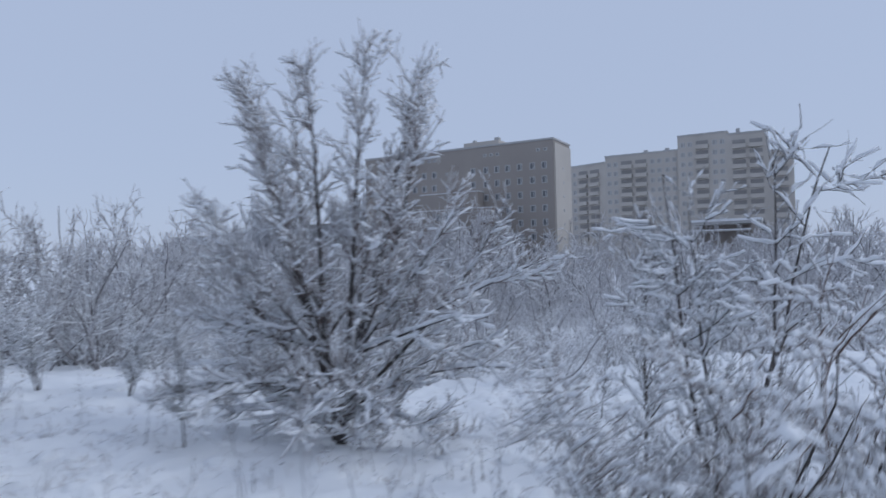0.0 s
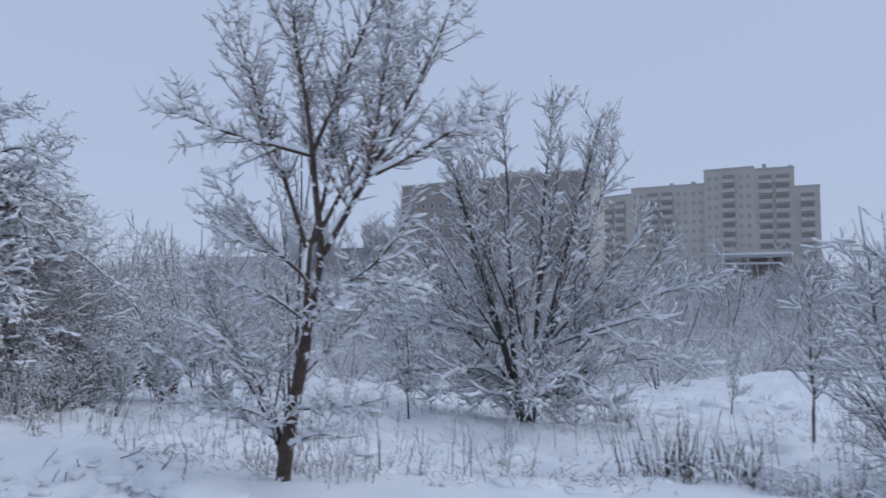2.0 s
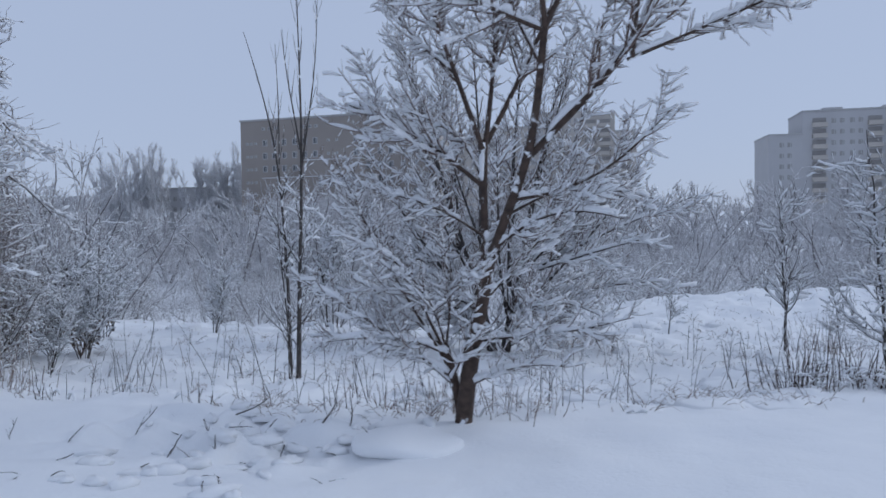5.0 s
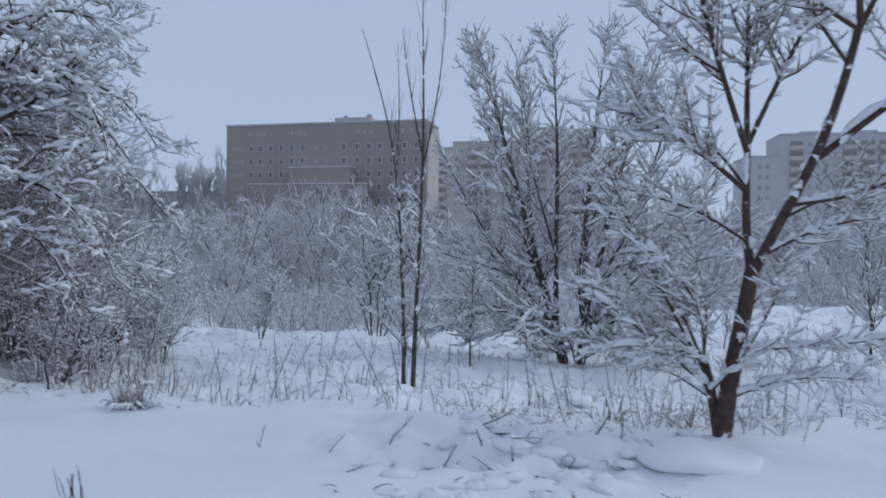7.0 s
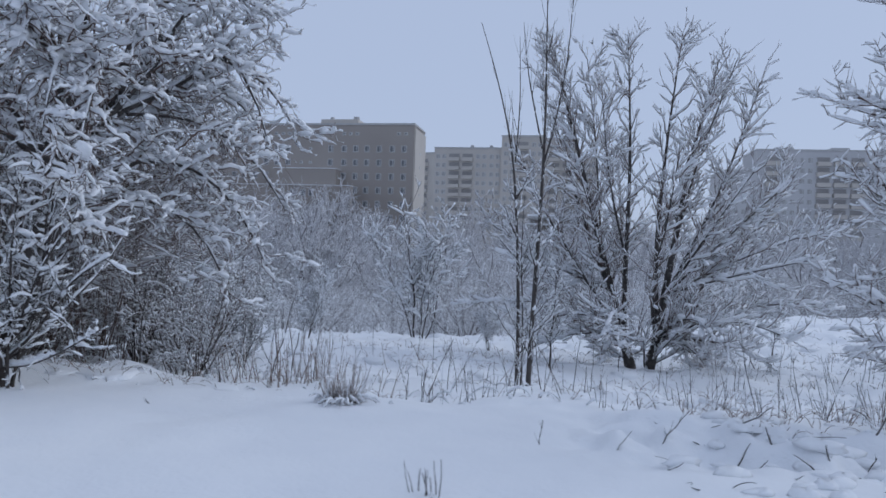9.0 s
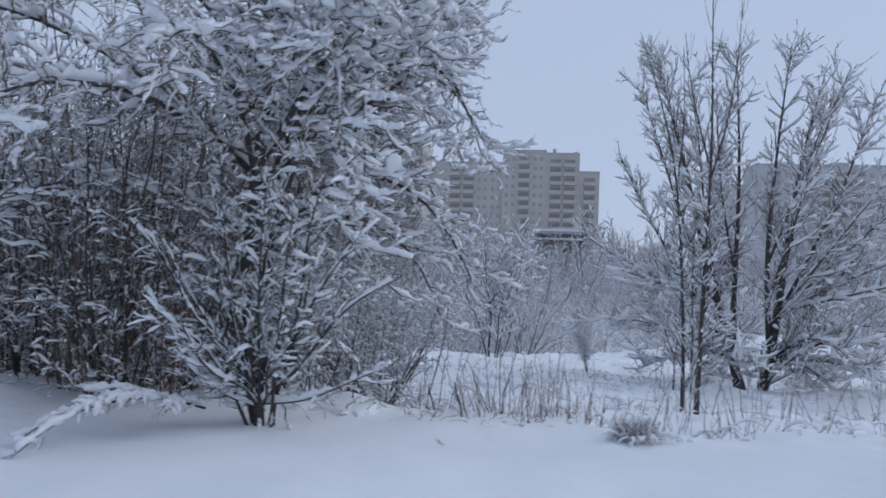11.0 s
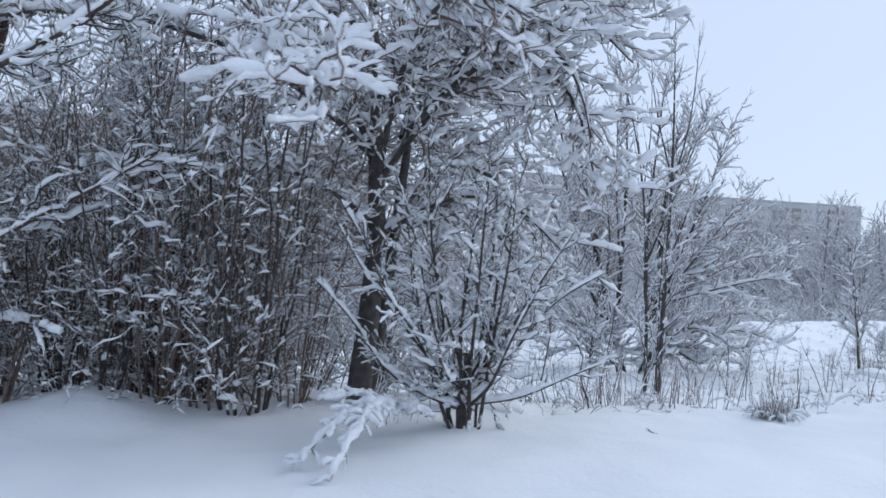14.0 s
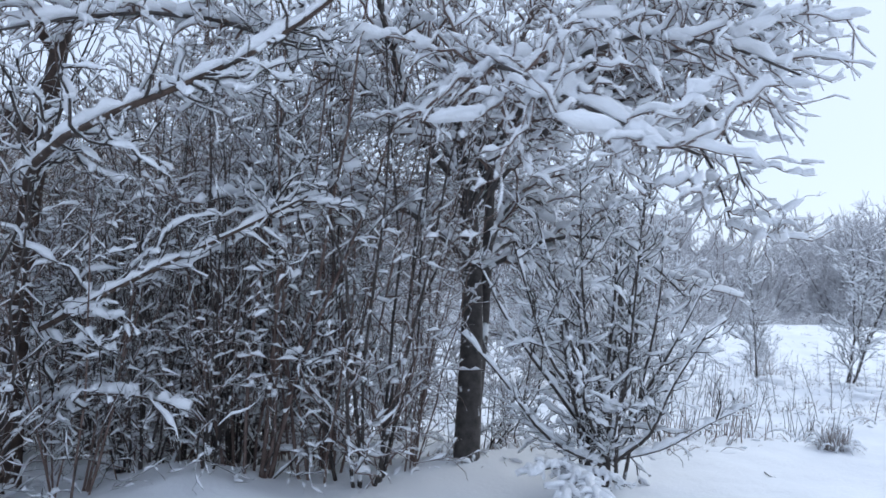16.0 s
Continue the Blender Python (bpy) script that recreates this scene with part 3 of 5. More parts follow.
    tree = limbed_tree("big_tree", -10.1, 7.95, "wide dark-trunked tree with arching boughs under heavy snow", 5, limbs, BARK_GREY, 520, 3900, 2000, 1.05, 0.42, 0.2, 0.047, 46, 0.1, 0.2, 0.0036, 2, 0.12, 0.6, limb_snow=1.2, twig=BARK_DARK, clods=0.9, wob=0.36, heavy=-9.3, flat=0.4, a2=50, step=0.05)
    rng = np.random.default_rng(6)
    sn = Tubes()
    at = np.array(tree.location)
    cotton_on(rng, sn, np.array([[(-10.98, 5.1, 2.26), (-10.75, 5.0, 2.22), (-10.5, 4.92, 2.19)]]) - at, 5, 0.08, 12)
    part("snow_clod", sn.mesh("snow_clod"), SNOW_LOAD, tree, "wide flat cushion of snow on a bough")


def edge_tree():
    limbs = [
        ([(-13.5, 8.0, -0.1), (-13.52, 8.0, 1.0), (-13.5, 8.0, 2.2), (-13.35, 8.05, 3.4)], 0.085, 0.055),
        ([(-13.35, 8.05, 3.3), (-13.2, 8.1, 4.3), (-13.1, 8.1, 5.8)], 0.055, 0.008),
        ([(-13.5, 8.0, 1.9), (-13.4, 7.0, 2.05), (-13.1, 6.35, 2.25), (-12.5, 6.3, 2.5), (-12.05, 6.3, 2.85), (-11.75, 6.3, 3.2)], 0.03, 0.01),
        ([(-13.5, 8.0, 1.0), (-13.2, 7.3, 1.2), (-12.75, 7.2, 1.5), (-12.2, 7.05, 1.8), (-11.8, 6.95, 2.05)], 0.022, 0.007),
        ([(-13.4, 8.05, 3.0), (-13.9, 7.4, 3.6), (-14.6, 6.8, 3.9), (-15.3, 6.4, 3.6)], 0.035, 0.007),
        ([(-13.4, 8.05, 3.2), (-12.9, 7.4, 3.9), (-12.4, 6.7, 4.1), (-12.0, 6.2, 3.8)], 0.035, 0.007),
        ([(-13.4, 8.05, 3.3), (-13.6, 8.8, 4.3), (-13.9, 9.6, 5.1)], 0.035, 0.007),
        ([(-13.5, 8.0, 2.4), (-14.2, 7.8, 3.0), (-15.0, 7.7, 3.4), (-15.8, 7.7, 3.2)], 0.03, 0.007),
        ([(-13.5, 8.0, 0.7), (-13.9, 7.6, 1.1), (-14.4, 7.3, 1.3), (-14.9, 7.1, 1.2)], 0.016, 0.005),
        ([(-13.5, 8.0, 0.5), (-13.1, 7.6, 0.7), (-12.7, 7.3, 0.75), (-12.4, 7.1, 0.65)], 0.014, 0.005),
    ]
    limbed_tree("edge_tree", -13.5, 8.0, "slim dark tree at the thicket's edge with thick ridges of snow", 8, limbs, BARK_BROWN, 130, 620, 700, 0.8, 0.36, 0.18, 0.034, 55, 0.16, 0.06, 0.0052, 1, 0.15, 0.5, limb_snow=1.5, twig=BARK_TWIG, clods=0.5, wob=0.36)


def bushy_tree(name, x, y, label, seed, stems, height, spread, n1, n2, n3, rstem, snow, bark=BARK_GREY, l1=0.28, l2=0.1, l3=0.04, droop=0.0, broom=0.6, lean=0.55, fine=0.005, group="", category="tree", base_r=0.15, low=0.1, cover=0.9, twig=None):
    """A round tree of several stems that rise from one foot and fan out."""
    rng = np.random.default_rng(seed)
    at = (x, y, gz(x, y))
    tree = thing(name, at, label, category, group)
    a = np.arange(stems) * 2.399 + rng.uniform(-0.4, 0.4, stems)
    out = np.sqrt((np.arange(stems) + 0.6) / stems) * lean
    base = np.stack([base_r * np.cos(a) * out * 1.5, base_r * np.sin(a) * out * 1.5, np.full(stems, -0.15)], 1)
    d = np.stack([np.cos(a) * out, np.sin(a) * out, 1 - 0.55 * out], 1)
    L = height * (1.0 - 0.25 * out / lean) * rng.uniform(0.85, 1.06, stems) / np.maximum(unit(d)[:, 2] ** 0.5, 0.6)
    P0 = shoots(rng, base, d, L, 12, broom * 0.5, 0.10)
    P0[:, :, :2] *= spread
    R0 = taper(rstem * rng.uniform(0.6, 1.1, stems), 12, 0.12)
    for p, r in zip(P0, R0):
        part("stem", Tubes().add(p[None], r[None], 7).mesh("stem"), bark, tree)
    # low spreading boughs and steep upper ones
    lo = grow(rng, P0, R0, int(n1 * 0.45), low, 0.4, height * l1 * 1.35, 68, 8, 0.12, 0.12, droop, 0.5, 0.03, 0.006, 0.2, 0.5)
    hi = grow(rng, P0, R0, n1 - int(n1 * 0.45), 0.3, 1.0, height * l1 * 0.9, 38, 7, broom, 0.12, droop * 0.5, 0.55, 0.022, 0.006, 0.35)
    P1 = [lo, hi]
    A = np.concatenate([lo[0][:, :7], hi[0]])
    B = np.concatenate([lo[1][:, :7], hi[1]])
    P2 = grow(rng, A, B, n2, 0.12, 1.0, height * l2, 45, 5, broom * 0.5, 0.15, droop, 0.55, 0.010, fine, 0.3)
    P3 = grow(rng, *P2, n3, 0.15, 1.0, height * l3, 42, 4, broom * 0.4, 0.18, droop * 0.5, 0.6, 0.006, fine * 0.8, 0.3)
    tw, sn = Tubes(), Tubes()
    tw.add(*lo, 5).add(*hi, 5).add(*P2, 3).add(*P3, 3)
    pile_on(rng, sn, P0, R0, snow * 1.1, 0.12, 6, cover, 0.08, 2.0, 0.25)
    pile_on(rng, sn, *lo, snow, 0.08, 5, cover, 0.06, 1.8)
    pile_on(rng, sn, *hi, snow * 0.9, 0.08, 5, cover, 0.08, 1.8)
    pile_on(rng, sn, *P2, snow * 0.6, 0.08, 4, cover, 0.08, 1.6)
    pile_on(rng, sn, *P3, snow * 0.45, 0.08, 4, cover - 0.15, 0.1, 1.5)
    tagged(part("crown", tw.mesh("crown"), twig or BARK_TWIG, tree, "bare twiggy crown"), kind="stuff")
    tagged(part("snow_load", sn.mesh("snow_load"), SNOW_LOAD, tree, "fresh snow lying along the branches"), kind="stuff")
    return tree


def round_tree():
    """The broad tree of many stems out on the field."""
    a, c = (-1.68, 19.5, -1.5), (-1.3, 19.05, -1.5)
    a1, c1 = (-1.9, 19.6, -0.6), (-1.15, 19.0, -0.6)
    a2, c2 = (-2.3, 19.6, 0.6), (-0.9, 19.1, 0.6)
    a3, c3 = (-2.55, 19.5, 1.6), (-0.75, 19.4, 1.6)
    lines = [
        [a1, a3, (-3.2, 19.2, 4.0), (-4.1, 19.1, 7.3)],
        [c1, c3, (-0.3, 19.9, 4.2), (0.4, 20.1, 6.9)],
        [a1, (-1.95, 19.3, 1.5), (-1.9, 19.2, 4.0), (-2.1, 19.1, 7.2)],
        [c1, (-1.2, 19.4, 1.6), (-1.0, 19.4, 4.5), (-0.7, 19.4, 7.3)],
        [a2, (-3.0, 19.6, 2.2), (-3.6, 19.8, 4.2), (-4.3, 19.9, 6.4)],
        [c2, (-0.2, 19.2, 2.0), (0.5, 19.0, 3.8), (1.1, 18.9, 5.9)],
        [a1, (-3.0, 18.9, 0.9), (-4.1, 18.6, 2.6), (-5.0, 18.4, 4.4)],
        [c1, (0.1, 19.8, 0.8), (1.4, 20.0, 2.2), (2.3, 20.1, 3.7)],
        [a2, (-1.9, 20.6, 1.8), (-1.9, 21.5, 3.2), (-2.0, 22.3, 4.9)],
        [c1, (-1.4, 18.8, 0.7), (-1.2, 17.7, 2.2), (-1.1, 16.9, 3.9)],
        [a3, (-2.8, 19.6, 4.6), (-3.1, 19.8, 6.9)],
        [c3, (-0.2, 19.6, 4.0), (0.7, 19.3, 6.8)],
        [(-1.95, 19.3, 1.5), (-2.5, 18.6, 3.4), (-2.8, 18.1, 5.7)],
        [(-1.2, 19.4, 1.6), (-0.6, 18.8, 3.8), (-0.1, 18.3, 5.8)],
        [c1, (0.5, 19.3, 0.2), (1.9, 19.2, 0.5), (2.9, 19.1, 0.5)],
        [a1, (-3.5, 19.2, 0.1), (-4.7, 19.1, 0.3), (-5.6, 19.0, 0.2)],
        [a1, (-2.9, 18.0, 0.1), (-3.8, 17.1, 0.1), (-4.3, 16.6, -0.2)],
        [c1, (-0.1, 18.0, 0.1), (0.8, 17.2, 0.1), (1.4, 16.8, -0.2)],
        [c2, (1.0, 19.4, 1.6), (2.4, 19.4, 2.2), (3.4, 19.4, 2.6)],
        [a2, (-3.8, 19.4, 1.4), (-5.0, 19.5, 1.9), (-5.7, 19.5, 2.4)],
        [c1, (0.2, 20.6, 0.4), (1.5, 21.2, 0.8)],
        [c1, (-0.7, 18.2, 0.1), (-0.4, 17.2, 0.1), (-0.3, 16.4, -0.3)],
        [a1, (-2.2, 18.2, 0.1), (-2.4, 17.2, 0.2), (-2.6, 16.4, -0.1)],
        [c2, (0.8, 18.6, 1.2), (2.2, 18.0, 1.6)],
        [a2, (-3.8, 18.6, 1.2), (-4.9, 18.0, 1.5)],
        [c2, (0.6, 19.0, 2.2), (1.9, 18.6, 3.6)],
        [a2, (-2.8, 18.2, 2.2), (-3.4, 17.4, 3.8)],
        [c2, (-0.1, 18.2, 2.2), (0.7, 17.6, 3.6)],
        [a1, (-3.2, 20.5, 0.4), (-4.3, 21.0, 0.8)],
        [a1, (-2.9, 19.2, -0.5), (-3.8, 18.9, -0.7), (-4.4, 18.7, -1.0)],
        [c1, (0.0, 19.0, -0.5), (0.9, 18.7, -0.7), (1.5, 18.5, -1.0)],
        [c1, (-0.5, 18.7, -0.6), (-0.2, 18.0, -0.9)],
        [a1, (-2.2, 18.7, -0.6), (-2.6, 18.0, -0.9)],
        [(-1.3, 19.05, -1.3), (-1.0, 18.6, -0.7), (-0.7, 18.1, -0.2)],
        [(-1.68, 19.5, -1.3), (-2.1, 19.0, -0.7), (-2.6, 18.6, -0.1)],
        [(-1.3, 19.05, -1.3), (-0.5, 19.0, -0.8), (0.3, 19.0, -0.4)],
        [(-1.68, 19.5, -1.3), (-2.5, 19.6, -0.8), (-3.3, 19.6, -0.4)],
        [(-1.4, 19.1, -1.3), (-1.5, 18.5, -0.8), (-1.6, 17.9, -0.5)],
        [(-1.3, 19.05, -1.3), (-0.9, 18.9, -0.6), (-0.2, 18.6, 0.4)],
    ]
    radii = [0.11, 0.11, 0.08, 0.08] + [0.055] * 6 + [0.035] * 23 + [0.02] * 6
    limbs = [([a, a1], 0.15, 0.11), ([c, c1], 0.14, 0.11)] + [(p, r, 0.009) for p, r in zip(lines, radii)]
    limbed_tree("round_tree", -1.5, 19.4, "broad round bare tree of two dark stems, thick with snow", 21, limbs, BARK_GREY, 700, 4300, 3600, 1.25, 0.54, 0.28, 0.07, 44, 0.4, 0.0, 0.0054, 2, 0.16, 0.76, limb_snow=1.1, wob=0.16, twig=BARK_DARK, step=0.14, least=0.2, clods=0.5)


leaning_tree()
big_tree()
edge_tree()
round_tree()


# ---------------------------------------------------------------- smaller trees and shrubs near the road
def pole_tree():
    """Two thin poles side by side with upright forked tips."""
    rng = np.random.default_rng(31)
    x, y = -4.2, 13.0
    at = (x, y, gz(x, y))
    tree = thing("pole_tree", at, "pair of thin straight young trees with upright tips and little snow", "tree")
    main = [
        limb([(0, 0, -0.2), (0.05, 0, 1.5), (0.12, 0, 3.2), (0.15, 0.0, 4.8), (0.12, 0, 6.0), (0.1, 0, 7.2)], 0.05, 0.006, 16),
        limb([(-0.2, 0.1, -0.2), (-0.2, 0.1, 1.2), (-0.28, 0.1, 2.8), (-0.4, 0.1, 4.2), (-0.75, 0.1, 5.6), (-1.05, 0.1, 6.5)], 0.038, 0.005, 16),
        limb([(0.14, 0, 4.1), (-0.02, 0.1, 4.8), (-0.2, 0.15, 5.6), (-0.3, 0.15, 6.5)], 0.018, 0.004, 9),
        limb([(0.15, 0, 4.0), (0.35, -0.1, 4.8), (0.5, -0.1, 5.8), (0.55, -0.1, 6.9)], 0.018, 0.004, 9),
        limb([(-0.36, 0.1, 4.0), (-0.3, 0, 5.0), (-0.35, 0, 6.2)], 0.014, 0.004, 9),
        limb([(-0.12, -0.1, -0.2), (-0.1, -0.15, 1.2), (-0.2, -0.3, 2.4), (-0.15, -0.4, 3.4)], 0.02, 0.004, 9),
    ]
    for k, (p, r) in enumerate(main):
        part("pole", Tubes().add(p[None], r[None], 7).mesh("pole"), BARK_GREY, tree)
    P, R = np.concatenate([m[0][None, -9:] for m in main]), np.concatenate([m[1][None, -9:] for m in main])
    a = grow(rng, P, R, 60, 0.0, 0.95, 0.9, 24, 6, 0.5, 0.06, rmax=0.008, rmin=0.004)
    low = grow(rng, np.stack([main[0][0][:9], main[1][0][:9]]), np.stack([main[0][1][:9], main[1][1][:9]]), 40, 0.1, 1.0, 1.0, 50, 6, 0.35, 0.1, rmax=0.012, rmin=0.005)
    b = grow(rng, low[0], low[1], 260, 0.15, 1, 0.35, 45, 4, 0.2, 0.12, rmax=0.006, rmin=0.004)
    tw, sn = Tubes(), Tubes()
    tw.add(*a, 3).add(*low, 4).add(*b, 3)
    for lv, s in ((a, 0.015), (low, 0.05), (b, 0.035)):
        pile_on(rng, sn, *lv, s * 0.8, 0.07, 5, 0.62, 0.15, 1.5)
    part("crown", tw.mesh("crown"), BARK_TWIG, tree, "bare twiggy crown")
    part("snow_load", sn.mesh("snow_load"), SNOW_LOAD, tree, "snow on the lower branches")


def sapling_mesh(seed, height, n1, n2, snow, stems=1, lean=0.12, r=0.02, droop=0.0, angle=55, l1=0.32, l2=0.12, fine=0.004, low=0.2, lumps=0.0, wob=0.14, up=0.25, cover=0.55):
    """Twigs and snow of one small tree, to be shared by several."""
    rng = np.random.default_rng(seed)
    a = rng.uniform(0, 6.28, stems)
    o = rng.uniform(0.2, 1.0, stems) * lean
    base = np.stack([np.cos(a) * 0.12 * (stems > 1), np.sin(a) * 0.12 * (stems > 1), np.full(stems, -0.15)], 1)
    d = np.stack([np.cos(a) * o, np.sin(a) * o, np.ones(stems)], 1)
    P0 = shoots(rng, base, d, height * rng.uniform(0.7, 1.0, stems), 10, 0.2, 0.1)
    R0 = taper(r * rng.uniform(0.7, 1.1, stems), 10, 0.2)
    P1 = grow(rng, P0, R0, n1, low, 1.0, height * l1, angle, 6, up, wob, droop, 0.6, 0.014, fine * 1.3, 0.5)
    P2 = grow(rng, *P1, n2, 0.15, 1.0, height * l2, 48, 5, 0.15, wob * 1.2, droop, 0.6, 0.007, fine, 0.3)
    tw, sn = Tubes(), Tubes()
    st = [Tubes().add(p[None], r[None], 6).mesh("stem") for p, r in zip(P0, R0)]
    tw.add(*P1, 3).add(*P2, 3)
    if lumps:
        pile_on(rng, sn, *P1, snow, 0.038, 5, cover, 0.05, 2.0, 0.06)
        pile_on(rng, sn, *P2, snow * 0.7, 0.038, 5, cover - 0.06, 0.05, 1.8, 0.06)
        pile_on(rng, sn, P0, R0, snow * 0.7, 0.14, 5, cover, 0.08, 1.5, 0.25)
        cotton_on(rng, sn, np.concatenate([P1[0][:, :5], P2[0]]), int(lumps * n1), snow * 1.5, 6)
    else:
        pile_on(rng, sn, P0, R0, snow * 0.9, 0.12, 5, 0.6, 0.12, 2.0)
        pile_on(rng, sn, *P1, snow, 0.1, 5, 0.65, 0.15)
        pile_on(rng, sn, *P2, snow * 0.75, 0.1, 4, 0.65, 0.2)
    return st, tw.mesh("crown"), sn.mesh("snow_load")


def plant(name, meshes, x, y, label, category, rz=0.0, s=1.0, group="", bark=None, twig=None):
    t = thing(name, (x, y, gz(x, y)), label, category, group)
    t.rotation_euler[2] = rz
    t.scale = (s, s, s)
    for me in meshes[0]:
        part("stem", me, bark or BARK_GREY, t)
    tagged(part("crown", meshes[1], twig or BARK_TWIG, t), kind="stuff")
    tagged(part("snow_load", meshes[2], SNOW_LOAD, t), kind="stuff")
    return t


pole_tree()
# multi-stemmed shrub in front of the big tree
def front_shrub():
    """The shrub before the big tree: crooked boughs from a short dark foot."""
    rng = np.random.default_rng(41)
    foot = np.array((-9.27, 7.1, 0.0))
    limbs = [([tuple(foot - (0, 0, 0.1)), tuple(foot + (-0.02, 0, 0.3)), tuple(foot + (0.02, 0.02, 0.6))], 0.05, 0.036), ([tuple(foot + (-0.12, 0.1, -0.1)), tuple(foot + (-0.1, 0.08, 0.3)), tuple(foot + (-0.16, 0.1, 0.7))], 0.03, 0.022)]
    for out, rise, turn, h in [(1.2, 1.05, 182, 0.14), (1.1, 1.45, 170, 0.19), (1.1, 1.75, 196, 0.25), (0.7, 2.0, 160, 0.3), (0.45, 2.25, 200, 0.33), (0.35, 2.2, 60, 0.33), (0.6, 2.1, 20, 0.28), (0.95, 1.75, 348, 0.25), (1.15, 1.3, 5, 0.19), (1.2, 0.5, 352, 0.17), (0.9, 1.5, 40, 0.22), (0.75, 1.7, 120, 0.28), (1.0, 1.2, 215, 0.17), (0.7, 1.0, 300, 0.17), (0.8, 0.8, 250, 0.14), (0.9, 0.55, 175, 0.11)]:
        a = math.radians(turn)
        side = np.array((math.cos(a), math.sin(a), 0.0))
        start = foot + np.array((rng.normal(0, 0.05), rng.normal(0, 0.05), h))
        pts = [tuple(start + side * out * u ** 0.9 + np.array((0, 0, 1.0)) * (rise - h * 0.5) * u ** 1.15 + rng.normal(0, 0.08, 3) * (u > 0)) for u in (0, 0.22, 0.45, 0.7, 1.0)]
        limbs.append((pts, rng.uniform(0.014, 0.022) * (0.7 if rise < 0.6 else 1.0), 0.005))
    for k in range(7):
        a, q = k * 2.4, 0.06 + 0.02 * k
        b = foot + np.array((math.cos(a) * q * 1.3, math.sin(a) * q * 0.7, -0.08))
        lean = np.array((math.cos(a) * 0.3, math.sin(a) * 0.2, 0.0)) + rng.normal(0, 0.12, 3)
        tall = rng.uniform(1.5, 2.3)
        limbs.append(([tuple(b + lean * u + np.array((rng.normal(0, 0.04), rng.normal(0, 0.04), tall * u))) for u in (0, 0.2, 0.45, 0.7, 1.0)], rng.uniform(0.013, 0.02), 0.005))
    limbed_tree("shrub", foot[0], foot[1], "crooked dark-stemmed shrub with thick snow on its twigs", 41, limbs, BARK_TWIG, 190, 760, 500, 0.5, 0.24, 0.12, 0.026, 50, 0.2, 0.05, 0.0038, 2, 0.1, 0.56, limb_snow=1.7, twig=BARK_TWIG, clods=0.4, wob=0.3, category="shrub")


front_shrub()
# snowy thicket by the road at the start
SHRUB_B = sapling_mesh(42, 3.1, 100, 440, 0.038, 12, 0.8, 0.02, 0.15, 55, 0.36, 0.14, low=0.05, lumps=0.4, fine=0.0052, wob=0.22, up=0.12, cover=0.55)
for k, (x, y, rz, s) in enumerate([(6.9, 11.6, 0.3, 0.9), (7.9, 12.2, 2.1, 1.0), (6.6, 12.6, 4.0, 0.75), (8.9, 11.9, 5.2, 0.8), (7.4, 11.0, 1.2, 0.5)]):
    plant("roadside_shrub", SHRUB_B, x, y, "tangled bare shrub bent under clumps of snow", "shrub", rz, s, "roadside shrubs", twig=BARK_DARK)
# pale shrub far out on the field, thin saplings
SHRUB_C = sapling_mesh(43, 4.0, 80, 560, 0.078, 5, 0.5, 0.03, 0.0, 42, 0.36, 0.13, fine=0.007)
plant("pale_shrub", SHRUB_C, -8.4, 24.3, "pale many-branched shrub, evenly covered with snow", "shrub", 0.0, 1.25)
plant("pale_shrub", SHRUB_C, -11.5, 21.5, "pale many-branched shrub, evenly covered with snow", "shrub", 2.0, 0.7)
SAPLING = sapling_mesh(44, 3.0, 26, 160, 0.035, 1, 0.1, 0.03, 0.0, 40, 0.26, 0.12, fine=0.006)
plant("sapling", SAPLING, 5.31, 18.6, "thin straight sapling with short snowy side twigs", "sapling", 0.0, 1.6, "field saplings")
plant("sapling", SAPLING, 7.0, 20.3, "thin straight sapling with short snowy side twigs", "sapling", 1.5, 0.75, "field saplings")
plant("sapling", SAPLING, -3.8, 17.0, "thin straight sapling with short snowy side twigs", "sapling", 3.5, 1.1, "field saplings")
plant("sapling", SAPLING, 3.2, 24.0, "thin straight sapling with short snowy side twigs", "sapling", 5.0, 0.8, "field saplings")

FIELD_TREE = sapling_mesh(45, 5.4, 70, 460, 0.05, 4, 0.35, 0.04, 0.05, 58, 0.26, 0.11, fine=0.007, low=0.12, up=0.15)
plant("field_tree", FIELD_TREE, 6.8, 16.6, "open many-stemmed small tree on the field with snowy side twigs", "tree", 0.6, 1.0)
# ---------------------------------------------------------------- the thicket
bushy_tree("thicket_tree", -16.8, 9.6, "slim dark tree inside the thicket with sagging snowy boughs", 9, 3, 6.0, 1.0, 50, 450, 800, 0.07, 0.05, l1=0.4, l2=0.12, l3=0.05, droop=0.3, broom=0.3, lean=0.4, fine=0.005, low=0.3, twig=BARK_DARK, cover=0.6)
bushy_tree("thicket_tree", -12.3, 11.2, "slim dark tree inside the thicket with sagging snowy boughs", 10, 3, 5.6, 1.0, 50, 450, 800, 0.06, 0.05, l1=0.4, l2=0.12, l3=0.05, droop=0.3, broom=0.3, lean=0.4, fine=0.005, low=0.3, twig=BARK_DARK, cover=0.6)
THICKET = [sapling_mesh(60 + k, 4.0, 100, 420, 0.0175, 11, 0.3, 0.012, 0.02, 55, 0.22, 0.095, fine=0.0036, low=0.03, lumps=0.15, wob=0.42, up=0.4, cover=0.36) for k in range(5)]
rng = np.random.default_rng(77)
spots = []
while len(spots) < 47:
    x, y = rng.uniform(-20.5, -9.8), 8.5 + 5.5 * rng.random() ** 1.4
    if (x > -10.6 and y < 8.9) or x > -10.2 - 0.3 * (y - 9.6):
        continue
